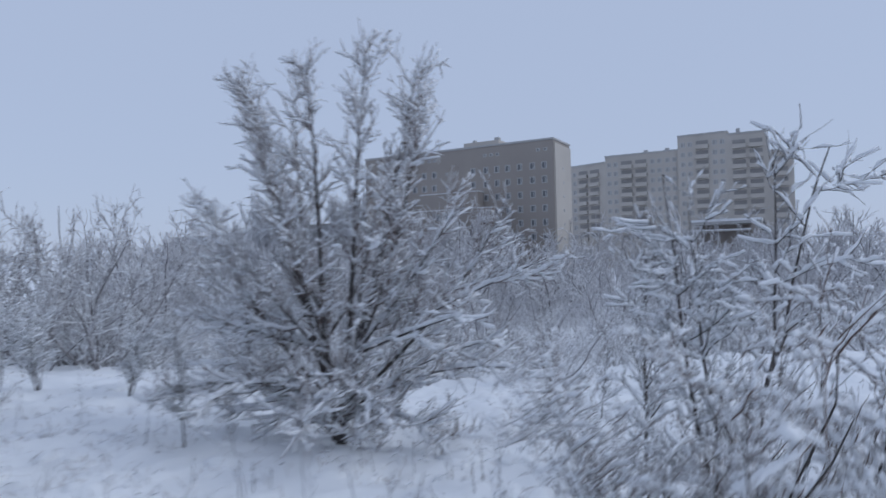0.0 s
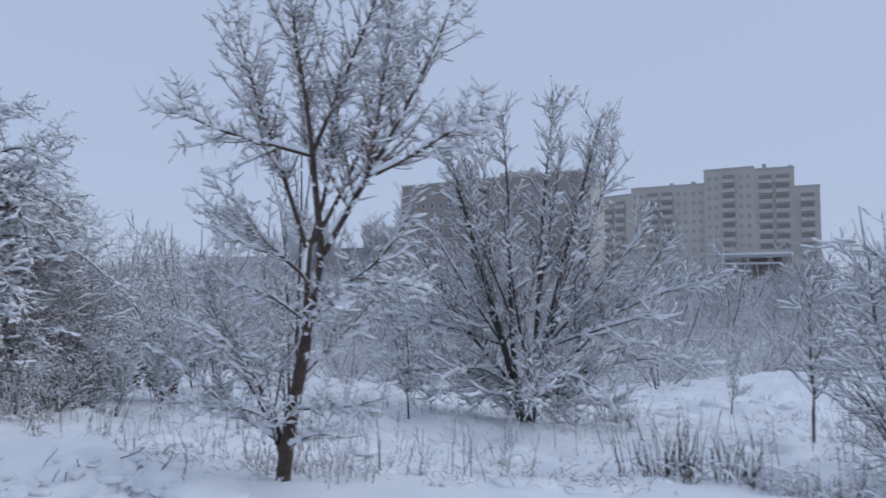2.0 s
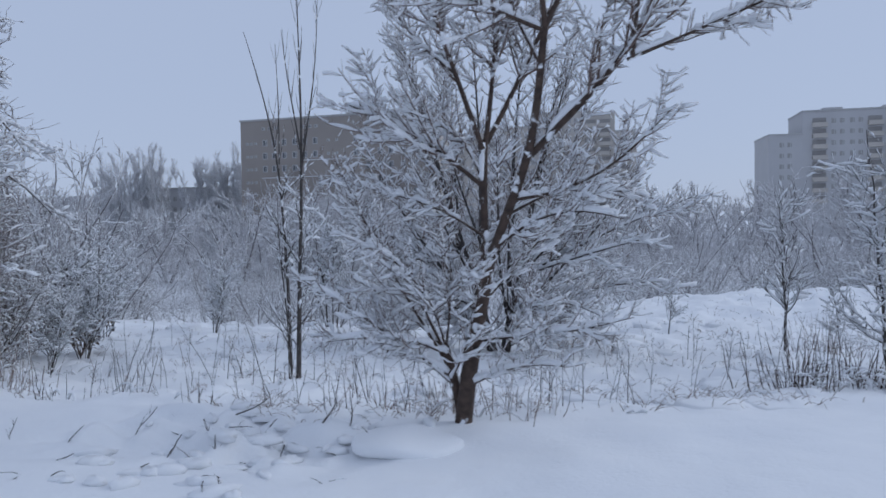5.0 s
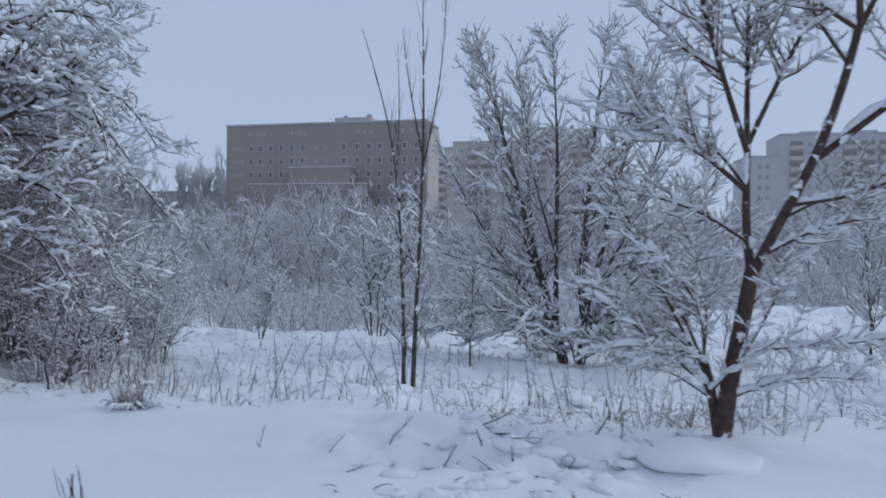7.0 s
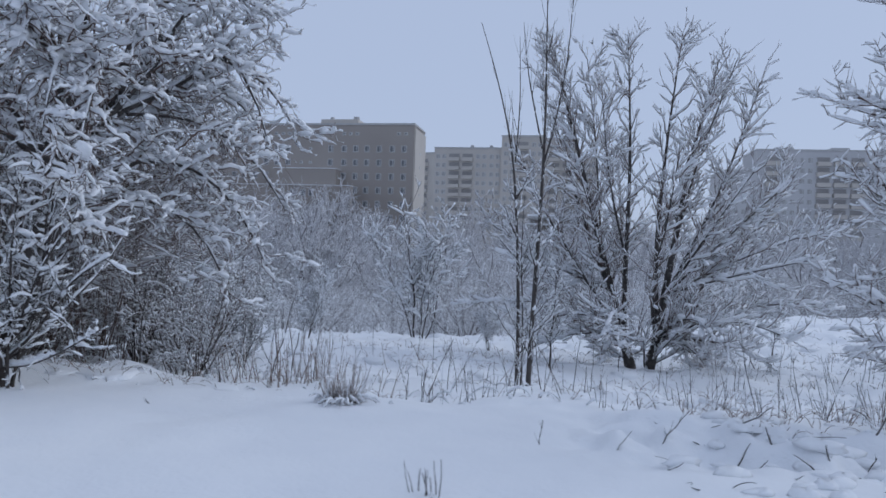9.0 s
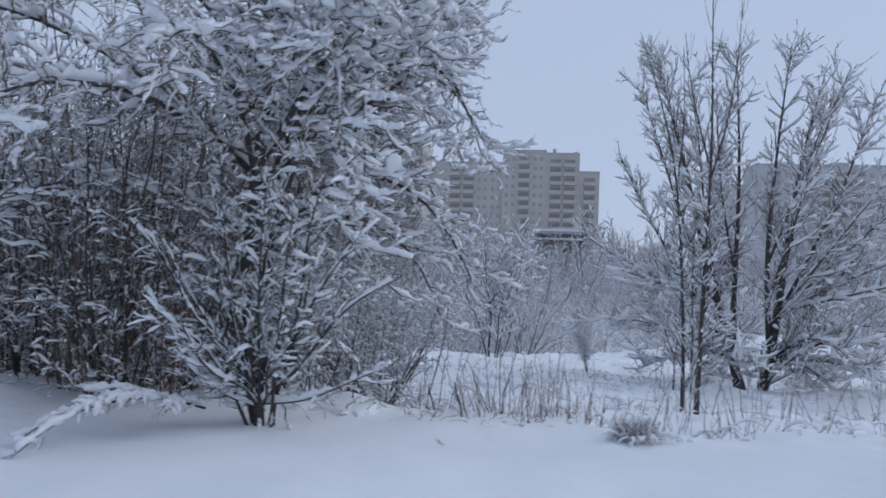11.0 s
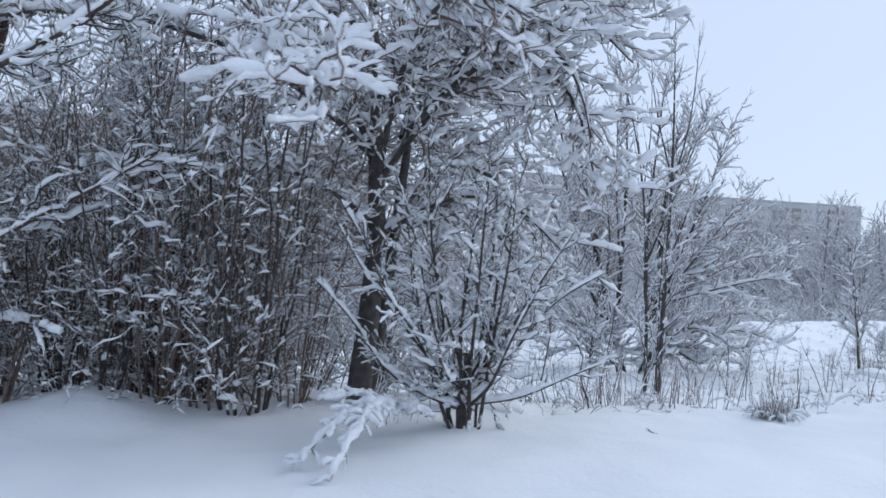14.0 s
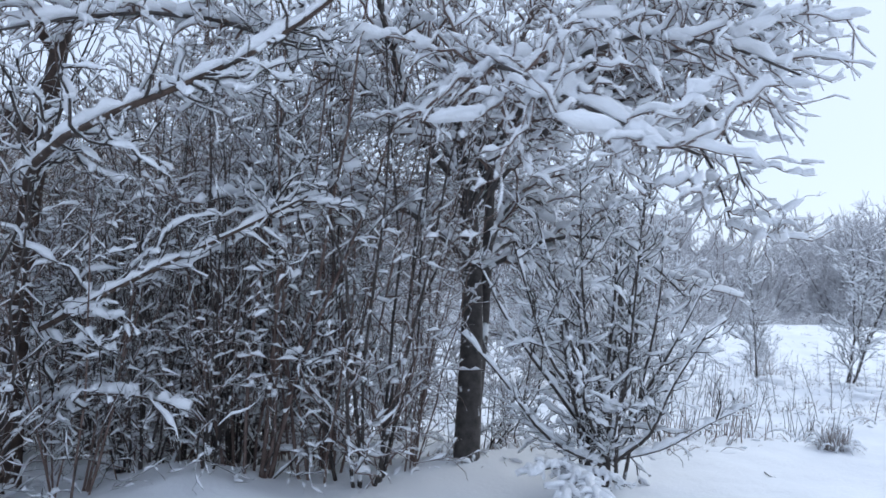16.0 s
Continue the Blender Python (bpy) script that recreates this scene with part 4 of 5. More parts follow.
    if all((x - a) ** 2 + (y - b) ** 2 > 0.3 for a, b in spots):
        spots.append((x, y))
spots += [(-10.7, 7.9), (-11.1, 7.75), (-11.4, 7.9), (-13.1, 7.65), (-14.2, 7.25), (-14.7, 7.6), (-12.7, 8.1), (-15.4, 7.4), (-11.9, 8.0), (-12.3, 7.85), (-16.2, 7.6), (-13.7, 7.45), (-14.5, 8.1)]
for k, (x, y) in enumerate(spots):
    plant("thicket_sapling", THICKET[k % 5], x, y, "dense young growth with thin dark stems and snowy twigs", "sapling", rng.uniform(0, 6.28), rng.uniform(0.75, 1.28), "thicket saplings", BARK_TWIG if k % 2 else BARK_DARK, BARK_DARK if k % 4 else BARK_TWIG)

def thicket_brush():
    """The tangle of thin twigs that fills the thicket behind its front stems."""
    rng = np.random.default_rng(131)
    n = 13000
    x, y = rng.uniform(-22, -10.3, n), 9.6 + 5.5 * rng.random(n)
    ok = x < -10.7 - 0.3 * (y - 9.6)
    x, y = x[ok], y[ok]
    n = len(x)
    tall = (3.9 + 1.0 * lattice(x, y, 2.0, 51) + 0.6 * lattice(x, y, 0.8, 52)) * (0.6 + 0.4 * np.clip((-9.9 - x) / 1.5, 0, 1))
    tall = tall + 0.6 * np.clip((-12.5 - x) / 2.5, 0, 1)
    z = ground_z(x, y) + tall * rng.random(n) ** 0.65
    d = np.stack([rng.normal(0, 0.6, n), rng.normal(0, 0.6, n), rng.uniform(-0.1, 1.0, n)], 1)
    m = 1900
    bx, by = rng.uniform(-10.9, -8.7, m), 9.2 + 2.6 * rng.random(m)
    z = np.concatenate([z, ground_z(bx, by) + 1.7 + 2.9 * rng.random(m)])
    x, y, n = np.concatenate([x, bx]), np.concatenate([y, by]), n + m
    d = np.concatenate([d, np.stack([rng.normal(0.2, 0.7, m), rng.normal(0, 0.6, m), rng.uniform(-0.3, 0.7, m)], 1)])
    P = shoots(rng, np.stack([x, y, z], 1), d, rng.uniform(0.3, 0.85, n), 4, 0.1, 0.25)
    R = taper(rng.uniform(0.004, 0.008, n), 4, 0.5)
    tagged(part("thicket_brush", Tubes().add(P, R, 3).mesh("thicket_brush"), BARK_DARK), "tangle of thin brown twigs filling the thicket", "brushwood", kind="stuff")
    sn = Tubes()
    pick = rng.random(n) < 0.38
    pile_on(rng, sn, P[pick], R[pick], 0.02, 0.2, 4, 0.5, 0.04, 1.8, 0.14)
    tagged(part("snow_in_brush", sn.mesh("snow_in_brush"), SNOW_LOAD), "snow caught on the twigs of the thicket", "snow", kind="stuff")


limbed_tree("snag", -12.6, 14.4, "leaning snag with a forked bough under thick snow", 33, [
    ([(-12.6, 14.4, -1.2), (-12.4, 14.5, -0.6), (-12.1, 14.6, 0.1)], 0.06, 0.045),
    ([(-12.1, 14.6, 0.05), (-11.55, 14.85, 0.64), (-11.1, 15.1, 0.9), (-10.7, 15.27, 1.25)], 0.04, 0.012),
    ([(-11.5, 14.9, 0.68), (-11.0, 15.0, 0.62), (-10.6, 15.0, 0.7)], 0.02, 0.008),
    ([(-12.2, 14.5, -0.2), (-11.7, 14.4, 0.2), (-11.2, 14.3, 0.2), (-10.8, 14.2, 0.0)], 0.025, 0.008),
], BARK_GREY, 26, 120, 150, 0.5, 0.3, 0.15, 0.05, 50, 0.15, 0.1, 0.005, 1, 0.2, limb_snow=1.4, clods=0.6)
thicket_brush()

# ---------------------------------------------------------------- frosted bushes in the hollow and trees before the houses
def far_bush_mesh(seed, height, stems, n1, n2, n3, lean, r, fine, broom=0.4, l1=0.34, l2=0.13, l3=0.06, low=0.1):
    rng = np.random.default_rng(seed)
    a = np.arange(stems) * 2.399 + rng.uniform(-0.5, 0.5, stems)
    o = np.sqrt((np.arange(stems) + 0.5) / stems) * lean
    base = np.stack([np.cos(a) * o * 0.3, np.sin(a) * o * 0.3, np.full(stems, -0.3)], 1)
    d = np.stack([np.cos(a) * o, np.sin(a) * o, 1 - 0.4 * o], 1)
    P0 = shoots(rng, base, d, height * rng.uniform(0.75, 1.02, stems), 8, broom * 0.4, 0.12)
    R0 = taper(r * rng.uniform(0.7, 1.1, stems), 8, 0.25)
    P1 = grow(rng, P0, R0, n1, low, 1.0, height * l1, 45, 5, broom, 0.16, 0, 0.6, r * 0.6, fine * 1.6, 0.5)
    P2 = grow(rng, *P1, n2, 0.15, 1.0, height * l2, 42, 3, broom * 0.6, 0.18, 0, 0.6, fine * 1.4, fine, 0.3)
    P3 = grow(rng, *P2, n3, 0.2, 1.0, height * l3, 42, 2, broom * 0.5, 0.2, 0, 0.7, fine, fine * 0.8, 0.2)
    tw = Tubes().add(*P1, 3).add(*P2, 3).add(*P3, 3)
    return [Tubes().add(p[None], q[None], 5).mesh("stem") for p, q in zip(P0, R0)], tw.mesh("crown")


BUSH = [far_bush_mesh(80 + k, 4.6, 7, 52, 250, 480, 0.95, 0.045, 0.0175, 0.15) for k in range(4)]
TREE = [far_bush_mesh(90 + k, 10.0, 5, 60, 250, 400, 0.7, 0.13, 0.042, 0.18, 0.3, 0.14, 0.07, 0.1) for k in range(4)]
POPLAR = [far_bush_mesh(97 + k, 17.0, 7, 340, 1500, 2200, 0.14, 0.1, 0.034, 1.0, 0.085, 0.055, 0.045, 0.03) for k in range(2)]


def far_plant(name, meshes, x, y, label, category, rz, s, group, twig=None, sz=1.0):
    t = thing(name, (x, y, gz(x, y)), label, category, group)
    t.rotation_euler[2] = rz
    t.scale = (s, s, s * sz)
    for me in meshes[0]:
        part("stem", me, HAZY_FROST if twig is HAZY_FROST_PALE else FROST_DARK, t)
    tagged(part("crown", meshes[1], twig or HAZY_FROST, t), kind="stuff")


rng = np.random.default_rng(101)
for k in range(105):
    y = 29 + 34 * rng.random() ** 1.2
    x = rng.uniform(-1.0 * y - 6, 1.3 * y)
    if x > 4 and y < 45:
        y += 16
    far_plant("frosted_bush", BUSH[k % 4], x, y, "hoar-frosted bare bush in the snowy hollow", "bush", rng.uniform(0, 6.28), rng.uniform(0.65, 1.2), "bushes in the hollow")
for k in range(85):
    y = rng.uniform(62, 117) if k < 68 else rng.uniform(150, 185)
    x = rng.uniform(-1.0 * y - 10, 1.3 * y)
    far_plant("frosted_tree", TREE[k % 4], x, y, "hoar-frosted bare tree on the far slope, paled by painted haze", "tree", rng.uniform(0, 6.28), rng.uniform(0.85, 1.4), "trees on the far slope", HAZY_FROST_FAR)


def undergrowth(name, label, seed, n, y0, y1, lo, hi, height, length, r):
    """Countless frosted twigs between the bushes, as one mass."""
    rng = np.random.default_rng(seed)
    y = rng.uniform(y0, y1, n)
    x = (lo + (hi - lo) * rng.random(n)) * y
    tall = 0.55 + 0.45 * lattice(x, y, 5.0, seed) + 0.25 * lattice(x, y, 1.7, seed + 1)
    keep = (tall > 0.12) & ~((x > 4 + (y > 38) * 3) & (y < 44))
    x, y, tall = x[keep], y[keep], tall[keep]
    m = len(x)
    z = ground_z(x, y) + height * tall * rng.random(m) ** 0.7
    d = np.stack([rng.normal(0, 0.7, m), rng.normal(0, 0.7, m), rng.uniform(0.2, 1.2, m)], 1)
    P = shoots(rng, np.stack([x, y, z], 1), d, length * rng.uniform(0.5, 1.3, m), 3, 0.1, 0.2)
    R = taper(r * rng.uniform(0.6, 1.2, m), 3, 0.5)
    # the farther mass takes the tone with more haze painted in
    ob = part(name, Tubes().add(P, R, 3).mesh(name), HAZY_FROST if y1 < 100 else HAZY_FROST_FAR)
    tagged(ob, label, "undergrowth", kind="stuff")


undergrowth("undergrowth", "dense frosted scrub filling the snowy hollow", 121, 27000, 31, 64, -1.2, 1.25, 2.6, 0.7, 0.013)
undergrowth("far_woods", "mass of frosted woods on the far slope, paled by painted haze", 122, 27000, 66, 120, -1.35, 1.25, 7.5, 1.7, 0.034)
for k in range(46):
    y = rng.uniform(70, 108)
    x = rng.uniform(0.5, 1.5) * y
    tall = (7.0 + y * (0.13 + 0.1 * min(1.0, max(0.0, (x / y - 0.58) / 0.7)))) * rng.uniform(0.82, 1.03)
    far_plant("frosted_tree", TREE[k % 4], x, y, "tall hoar-frosted bare tree on the far slope, paled by painted haze", "tree", rng.uniform(0, 6.28), tall / 10, "trees on the far slope", HAZY_FROST_FAR)
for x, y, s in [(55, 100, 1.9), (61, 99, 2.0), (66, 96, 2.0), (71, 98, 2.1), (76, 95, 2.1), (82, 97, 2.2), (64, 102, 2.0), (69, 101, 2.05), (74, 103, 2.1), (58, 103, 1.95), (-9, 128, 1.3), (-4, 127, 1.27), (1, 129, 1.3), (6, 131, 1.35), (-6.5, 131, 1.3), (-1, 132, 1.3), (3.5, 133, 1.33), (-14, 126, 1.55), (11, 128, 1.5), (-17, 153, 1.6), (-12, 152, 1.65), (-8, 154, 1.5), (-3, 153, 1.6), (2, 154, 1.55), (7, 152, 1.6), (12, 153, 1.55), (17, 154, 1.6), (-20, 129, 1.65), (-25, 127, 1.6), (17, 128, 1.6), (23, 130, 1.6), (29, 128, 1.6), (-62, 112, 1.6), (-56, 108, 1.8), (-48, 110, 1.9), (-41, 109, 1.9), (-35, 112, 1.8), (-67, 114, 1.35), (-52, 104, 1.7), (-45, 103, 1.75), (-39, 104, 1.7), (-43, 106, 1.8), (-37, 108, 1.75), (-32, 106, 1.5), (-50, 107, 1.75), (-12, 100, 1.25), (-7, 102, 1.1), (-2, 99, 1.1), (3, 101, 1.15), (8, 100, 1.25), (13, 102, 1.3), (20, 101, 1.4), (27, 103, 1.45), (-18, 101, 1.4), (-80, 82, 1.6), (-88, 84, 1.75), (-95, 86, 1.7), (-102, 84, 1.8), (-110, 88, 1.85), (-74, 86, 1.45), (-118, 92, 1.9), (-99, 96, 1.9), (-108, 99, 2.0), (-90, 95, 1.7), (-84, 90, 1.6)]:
    far_plant("frosted_tree", TREE[int(x) % 4], x, y, "hoar-frosted bare tree on the far slope, paled by painted haze", "tree", x, s, "trees on the far slope", HAZY_FROST_FAR)
for x, y, s in [(-24, 26, 1.75), (-26.5, 29, 1.95), (-30, 27.5, 1.9), (-33.5, 27, 1.85), (-28.5, 32, 2.1), (-37, 28, 1.9), (-21.5, 27.5, 1.5)]:
    far_plant("frosted_tree", BUSH[int(-x) % 4], x, y, "round-topped frosted tree behind the thicket", "tree", x, s, "trees behind the thicket", HAZY_FROST, 1.12)
for x, y, top in [(-36.5, 72, 6.0), (-32.2, 76, 8.3), (-29.6, 80, 8.6), (-34.5, 79, 7.6)]:
    far_plant("slope_tree", TREE[int(y) % 4], x, y, "broad grey bare tree below a long building", "tree", x, (top - gz(x, y)) / 9.5, "grey trees on the slope", HAZY_FROST)
for x, y, s in [(-13.0, 27.0, 0.68), (-10.6, 30.0, 0.6), (-15.6, 29.5, 0.6)]:
    far_plant("pale_bush", BUSH[int(y) % 4], x, y, "round pale bush, thickly frosted", "bush", x, s, "pale bushes in the hollow", HAZY_FROST_PALE)
# poplars get the pale twig colour in place of air haze
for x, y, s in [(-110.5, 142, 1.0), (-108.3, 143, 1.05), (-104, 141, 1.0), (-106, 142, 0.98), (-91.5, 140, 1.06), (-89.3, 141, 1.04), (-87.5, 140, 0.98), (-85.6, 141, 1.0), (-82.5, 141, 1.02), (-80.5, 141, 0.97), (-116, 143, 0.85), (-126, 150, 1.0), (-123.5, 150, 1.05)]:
    far_plant("poplar", POPLAR[int(-x) % 2], x, y, "tall narrow bare poplar, grey with frost and painted haze", "tree", x, s * 1.6, "poplars", HAZY_FROST_PALE)


# ---------------------------------------------------------------- buildings
def window_meshes(w, h, glass=PANE):
    """Frame with a mullion, and its pane, centred on x and standing on z = 0; the wall's face is y = 0 and looks to -y."""
    bm = bmesh.new()
    f = 0.1
    box(bm, -w / 2, -0.05, 0, -w / 2 + f, 0.06, h)
    box(bm, w / 2 - f, -0.05, 0, w / 2, 0.06, h)
    box(bm, -w / 2 + f, -0.05, h - f, w / 2 - f, 0.06, h)
    box(bm, -w / 2 + f, -0.05, 0, w / 2 - f, 0.06, f)
    box(bm, w * 0.12, -0.045, f, w * 0.12 + 0.1, 0.05, h - f)
    a = bpy.data.meshes.new("window_frame")
    bm.to_mesh(a)
    bm.free()
    a.materials.append(FRAME_WHITE)
    bm = bmesh.new()
    box(bm, -w / 2 + f * 0.8, -0.012, f * 0.8, w / 2 - f * 0.8, 0.03, h - f * 0.8)
    b = bpy.data.meshes.new("pane")
    bm.to_mesh(b)
    bm.free()
    b.materials.append(glass)
    return a, b


def add_window(parent, meshes, m):
    w = part("window", meshes[0], None, parent)
    w.matrix_local = m
    part("pane", meshes[1], None, w)


def block(parent, name, x0, y0, z0, x1, y1, z1, mat, label=""):
    bm = bmesh.new()
    box(bm, x0, y0, z0, x1, y1, z1)
    return part(name, bm, mat, parent, label)


def office_block():
    """The long slab on the near side of the far slope."""
    w, d, top, foot = 41.4, 9.0, 24.5, -7.0
    at = (-71.2, 124.2, 0)
    t = thing("office_building", at, "long flat-roofed grey-brown panel building with rows of white-framed windows", "building")
    t.rotation_euler[2] = math.atan2(122.9 - 124.2, 41.2)
    block(t, "wall", 0, 0, foot, w, d, top, WALL_DARK)
    block(t, "parapet", -0.15, -0.15, top, w + 0.15, d + 0.15, top + 0.35, CONCRETE)
    block(t, "end_wall", w, 0.3, foot, w + 0.25, d, top - 0.6, WALL_BEIGE, "lighter end wall of smooth panels")
    block(t, "roof_house", 22.3, 2, top + 0.35, 29.8, 6, top + 1.5, WALL_BEIGE)
    block(t, "roof_vent", 24.0, 2.5, top + 1.5, 24.6, 3.1, top + 2.0, CONCRETE)
    block(t, "roof_vent", 28.7, 2.5, top + 1.5, 29.6, 3.4, top + 2.1, CONCRETE)
    ann = block(t, "annex", 14.9, -2.6, foot, 27.3, 0, 15.9, WALL_DARK, "lower block in front of the slab")
    block(t, "annex_roof_edge", 14.8, -2.7, 15.9, 27.4, 0, 16.02, SNOW, "snow on the roof edge")
    block(t, "low_annex", 7.2, -4.0, foot, 30.8, -2.6, 12.6, WALL_DARK, "low front annex")
    block(t, "low_roof_edge", 7.1, -4.1, 12.6, 30.9, -2.7, 12.72, SNOW, "snow on the low roof")
    big, small, tiny = window_meshes(1.0, 1.25), window_meshes(0.7, 0.55), window_meshes(0.55, 0.5)
    cols = [5.5, 7.6, 9.8, 12.1, 14.3, 16.6, 25.2, 27.9, 30.2, 32.4, 34.8, 37.3, 39.6]
    rows = [19.4 - 2.6 * k for k in range(7)]
    for r in rows:
        for c in cols:
            if 14 < c < 27.5 and r < 15:
                continue
            add_window(t, big, Matrix.Translation((c, 0, r)))
        for c in (1.5, 2.4, 3.4):
            add_window(t, tiny, Matrix.Translation((c, 0, r + 0.35)))
        if r > 16:
            for c in (19.4, 21.2):
                add_window(t, tiny, Matrix.Translation((c, 0, r + 0.35)))
    for c in (5.2, 6.6, 8.0, 14.0, 15.5, 16.8, 27.8, 29.1, 30.4, 38.5, 39.9):
        add_window(t, small, Matrix.Translation((c, 0, 22.6)))
    for c in (19.6, 21.6, 23.2):
        add_window(t, big, Matrix.Translation((c, -4.0, 10.6)))
    for r in rows[:6]:
        add_window(t, tiny, Matrix.Translation((w + 0.25, 4.5, r)) @ Matrix.Rotation(radians(90), 4, "Z"))


def balcony_mesh(w, name="balcony"):
    bm = bmesh.new()
    box(bm, 0, -1.0, 0, w, 0, 0.18)
    box(bm, 0, -1.0, 0.18, w, -0.88, 1.1)
    box(bm, 0, -0.88, 0.18, 0.1, 0, 1.1)
    box(bm, w - 0.1, -0.88, 0.18, w, 0, 1.1)
    me = bpy.data.meshes.new(name)
    bm.to_mesh(me)
    bm.free()
    return me


BALCONY = balcony_mesh(3.4)
LOGGIA = bpy.data.meshes.new("loggia")
bm = bmesh.new()
box(bm, 0.1, -0.02, 0.18, 3.3, 0.05, 2.35)
bm.to_mesh(LOGGIA)
bm.free()
# dark loggia glazing, its colour lifted in place of haze
LOGGIA.materials.append(plain_material("hazed_glazed_loggia", (0.27, 0.258, 0.25), (0.34, 0.325, 0.315), 0.4, 0.35))
FLAT_WINDOW = window_meshes(1.3, 1.4, PANE_HAZED)


def wing(house, p0, p1, foot, top, mat, depth=13.0, storey=2.75, pattern="bwwb", skip=1.2):
    """One straight stretch of a block of flats from p0 to p1 in plan."""
    a, b = Vector((*p0, 0)), Vector((*p1, 0))
    length = (b - a).length
    m = Matrix.Translation(a - house.location) @ Matrix.Rotation(math.atan2(b.y - a.y, b.x - a.x), 4, "Z")
    wl = block(house, "wall", 0, 0, foot, length, depth, top, mat)
    wl.matrix_local = m
    cap = block(house, "roof_edge", -0.1, -0.2, top, length + 0.1, depth, top + 0.4, CONCRETE)
    cap.matrix_local = m
    unit_w = 4.2
    n = max(1, int(length / unit_w))
    off = (length - n * unit_w) / 2
    levels = int((top - skip - max(foot, 6.0)) / storey)
    for k in range(n):
        kind = pattern[k % len(pattern)]
        for s in range(levels):
            z = top - skip - (s + 1) * storey
            x = off + k * unit_w
            if kind == "b":
                lo = part("loggia", LOGGIA, None, house)
                lo.matrix_local = m @ Matrix.Translation((x + 0.4, 0, z))
                bl = part("balcony", BALCONY, mat, house)
                bl.matrix_local = m @ Matrix.Translation((x + 0.4, 0, z))
            else:
                add_window(house, FLAT_WINDOW, m @ Matrix.Translation((x + 1.2, 0, z + 0.8)))
                add_window(house, FLAT_WINDOW, m @ Matrix.Translation((x + 3.1, 0, z + 0.8)))


def flats():
    h = thing("apartment_building", (-20, 205, 0), "long stepped beige block of flats with rows of balconies", "building")
    wing(h, (-60, 214), (-41, 207), -2, 31.6, WALL_BEIGE, pattern="bwb")
    wing(h, (-41, 207), (-20, 206.5), -2, 33.2, WALL_BEIGE, pattern="wbbw")
    wing(h, (-20, 205.5), (-7, 205), -2, 36.8, WALL_BEIGE, pattern="wb")
    wing(h, (-7, 205), (3, 205.4), -2, 36.0, WALL_BEIGE, pattern="bbw")
    wing(h, (3, 205.6), (9, 206), -2, 30.6, WALL_BEIGE, pattern="b")
    for x, z in ((-30, 33.6), (-24, 33.6), (-5, 37.2), (1.5, 36.4)):
        block(h, "roof_vent", x + 20, 4, z, x + 21, 5.5, z + 1.0, CONCRETE)
    g = thing("apartment_building", (80, 190, 0), "long pale block of flats on the hill with stepped roofline", "building")
    wing(g, (41, 189), (49, 189.5), -3, 25.3, WALL_PALE, pattern="wb")
    wing(g, (49, 189.5), (82, 190), -3, 31.0, WALL_PALE, pattern="bwwbb")
    wing(g, (82, 190), (106, 193), -3, 29.4, WALL_PALE, pattern="bwb")
    wing(g, (106, 193), (165, 190), -3, 28.4, WALL_PALE, pattern="bwwb")
    for x in (55, 69, 88):
        block(g, "roof_house", x - 80, 4, 31.3 if x < 80 else 30.1, x - 75.5, 8, 32.6 if x < 80 else 31.2, WALL_PALE)
    f = thing("low_building", (-110, 150, 0), "long low pale flat-roofed building behind the poplars", "building")
    wing(f, (-160, 151), (-116, 151), -6, 12.0, WALL_PALE, pattern="w")
    wing(f, (-116, 150), (-76, 150), -6, 13.4, WALL_PALE, pattern="w")


def filling_station():
    s = thing("canopy_roof", (-3, 142, 0), "flat snow-covered canopy roof on posts on the slope", "canopy")
    block(s, "roof", -6.0, 0, 8.75, 6.0, 6, 9.25, CONCRETE)
    block(s, "roof_snow", -6.1, -0.1, 9.25, 6.1, 6.1, 9.7, SNOW, "thick snow on the roof")
    for x in (-5.5, -1.5, 2.0, 5.5):
        block(s, "post", x - 0.15, 0.4, -5.0, x + 0.15, 0.7, 8.75, CONCRETE)
    block(s, "back_wall", -5.8, 5, -5.0, 5.8, 5.3, 8.75, WALL_DARK)
    block(s, "lower_ledge", -6.3, -0.8, 7.55, 4.2, 0, 7.75, SNOW, "snow on the lower ledge")
    block(s, "ledge", -6.3, -0.75, 7.35, 4.2, 0, 7.55, CONCRETE)
    block(s, "side_wall", 4.2, 0.2, -5.0, 5.9, 4.9, 8.75, WALL_DARK, "dark side wall")


office_block()
flats()
filling_station()


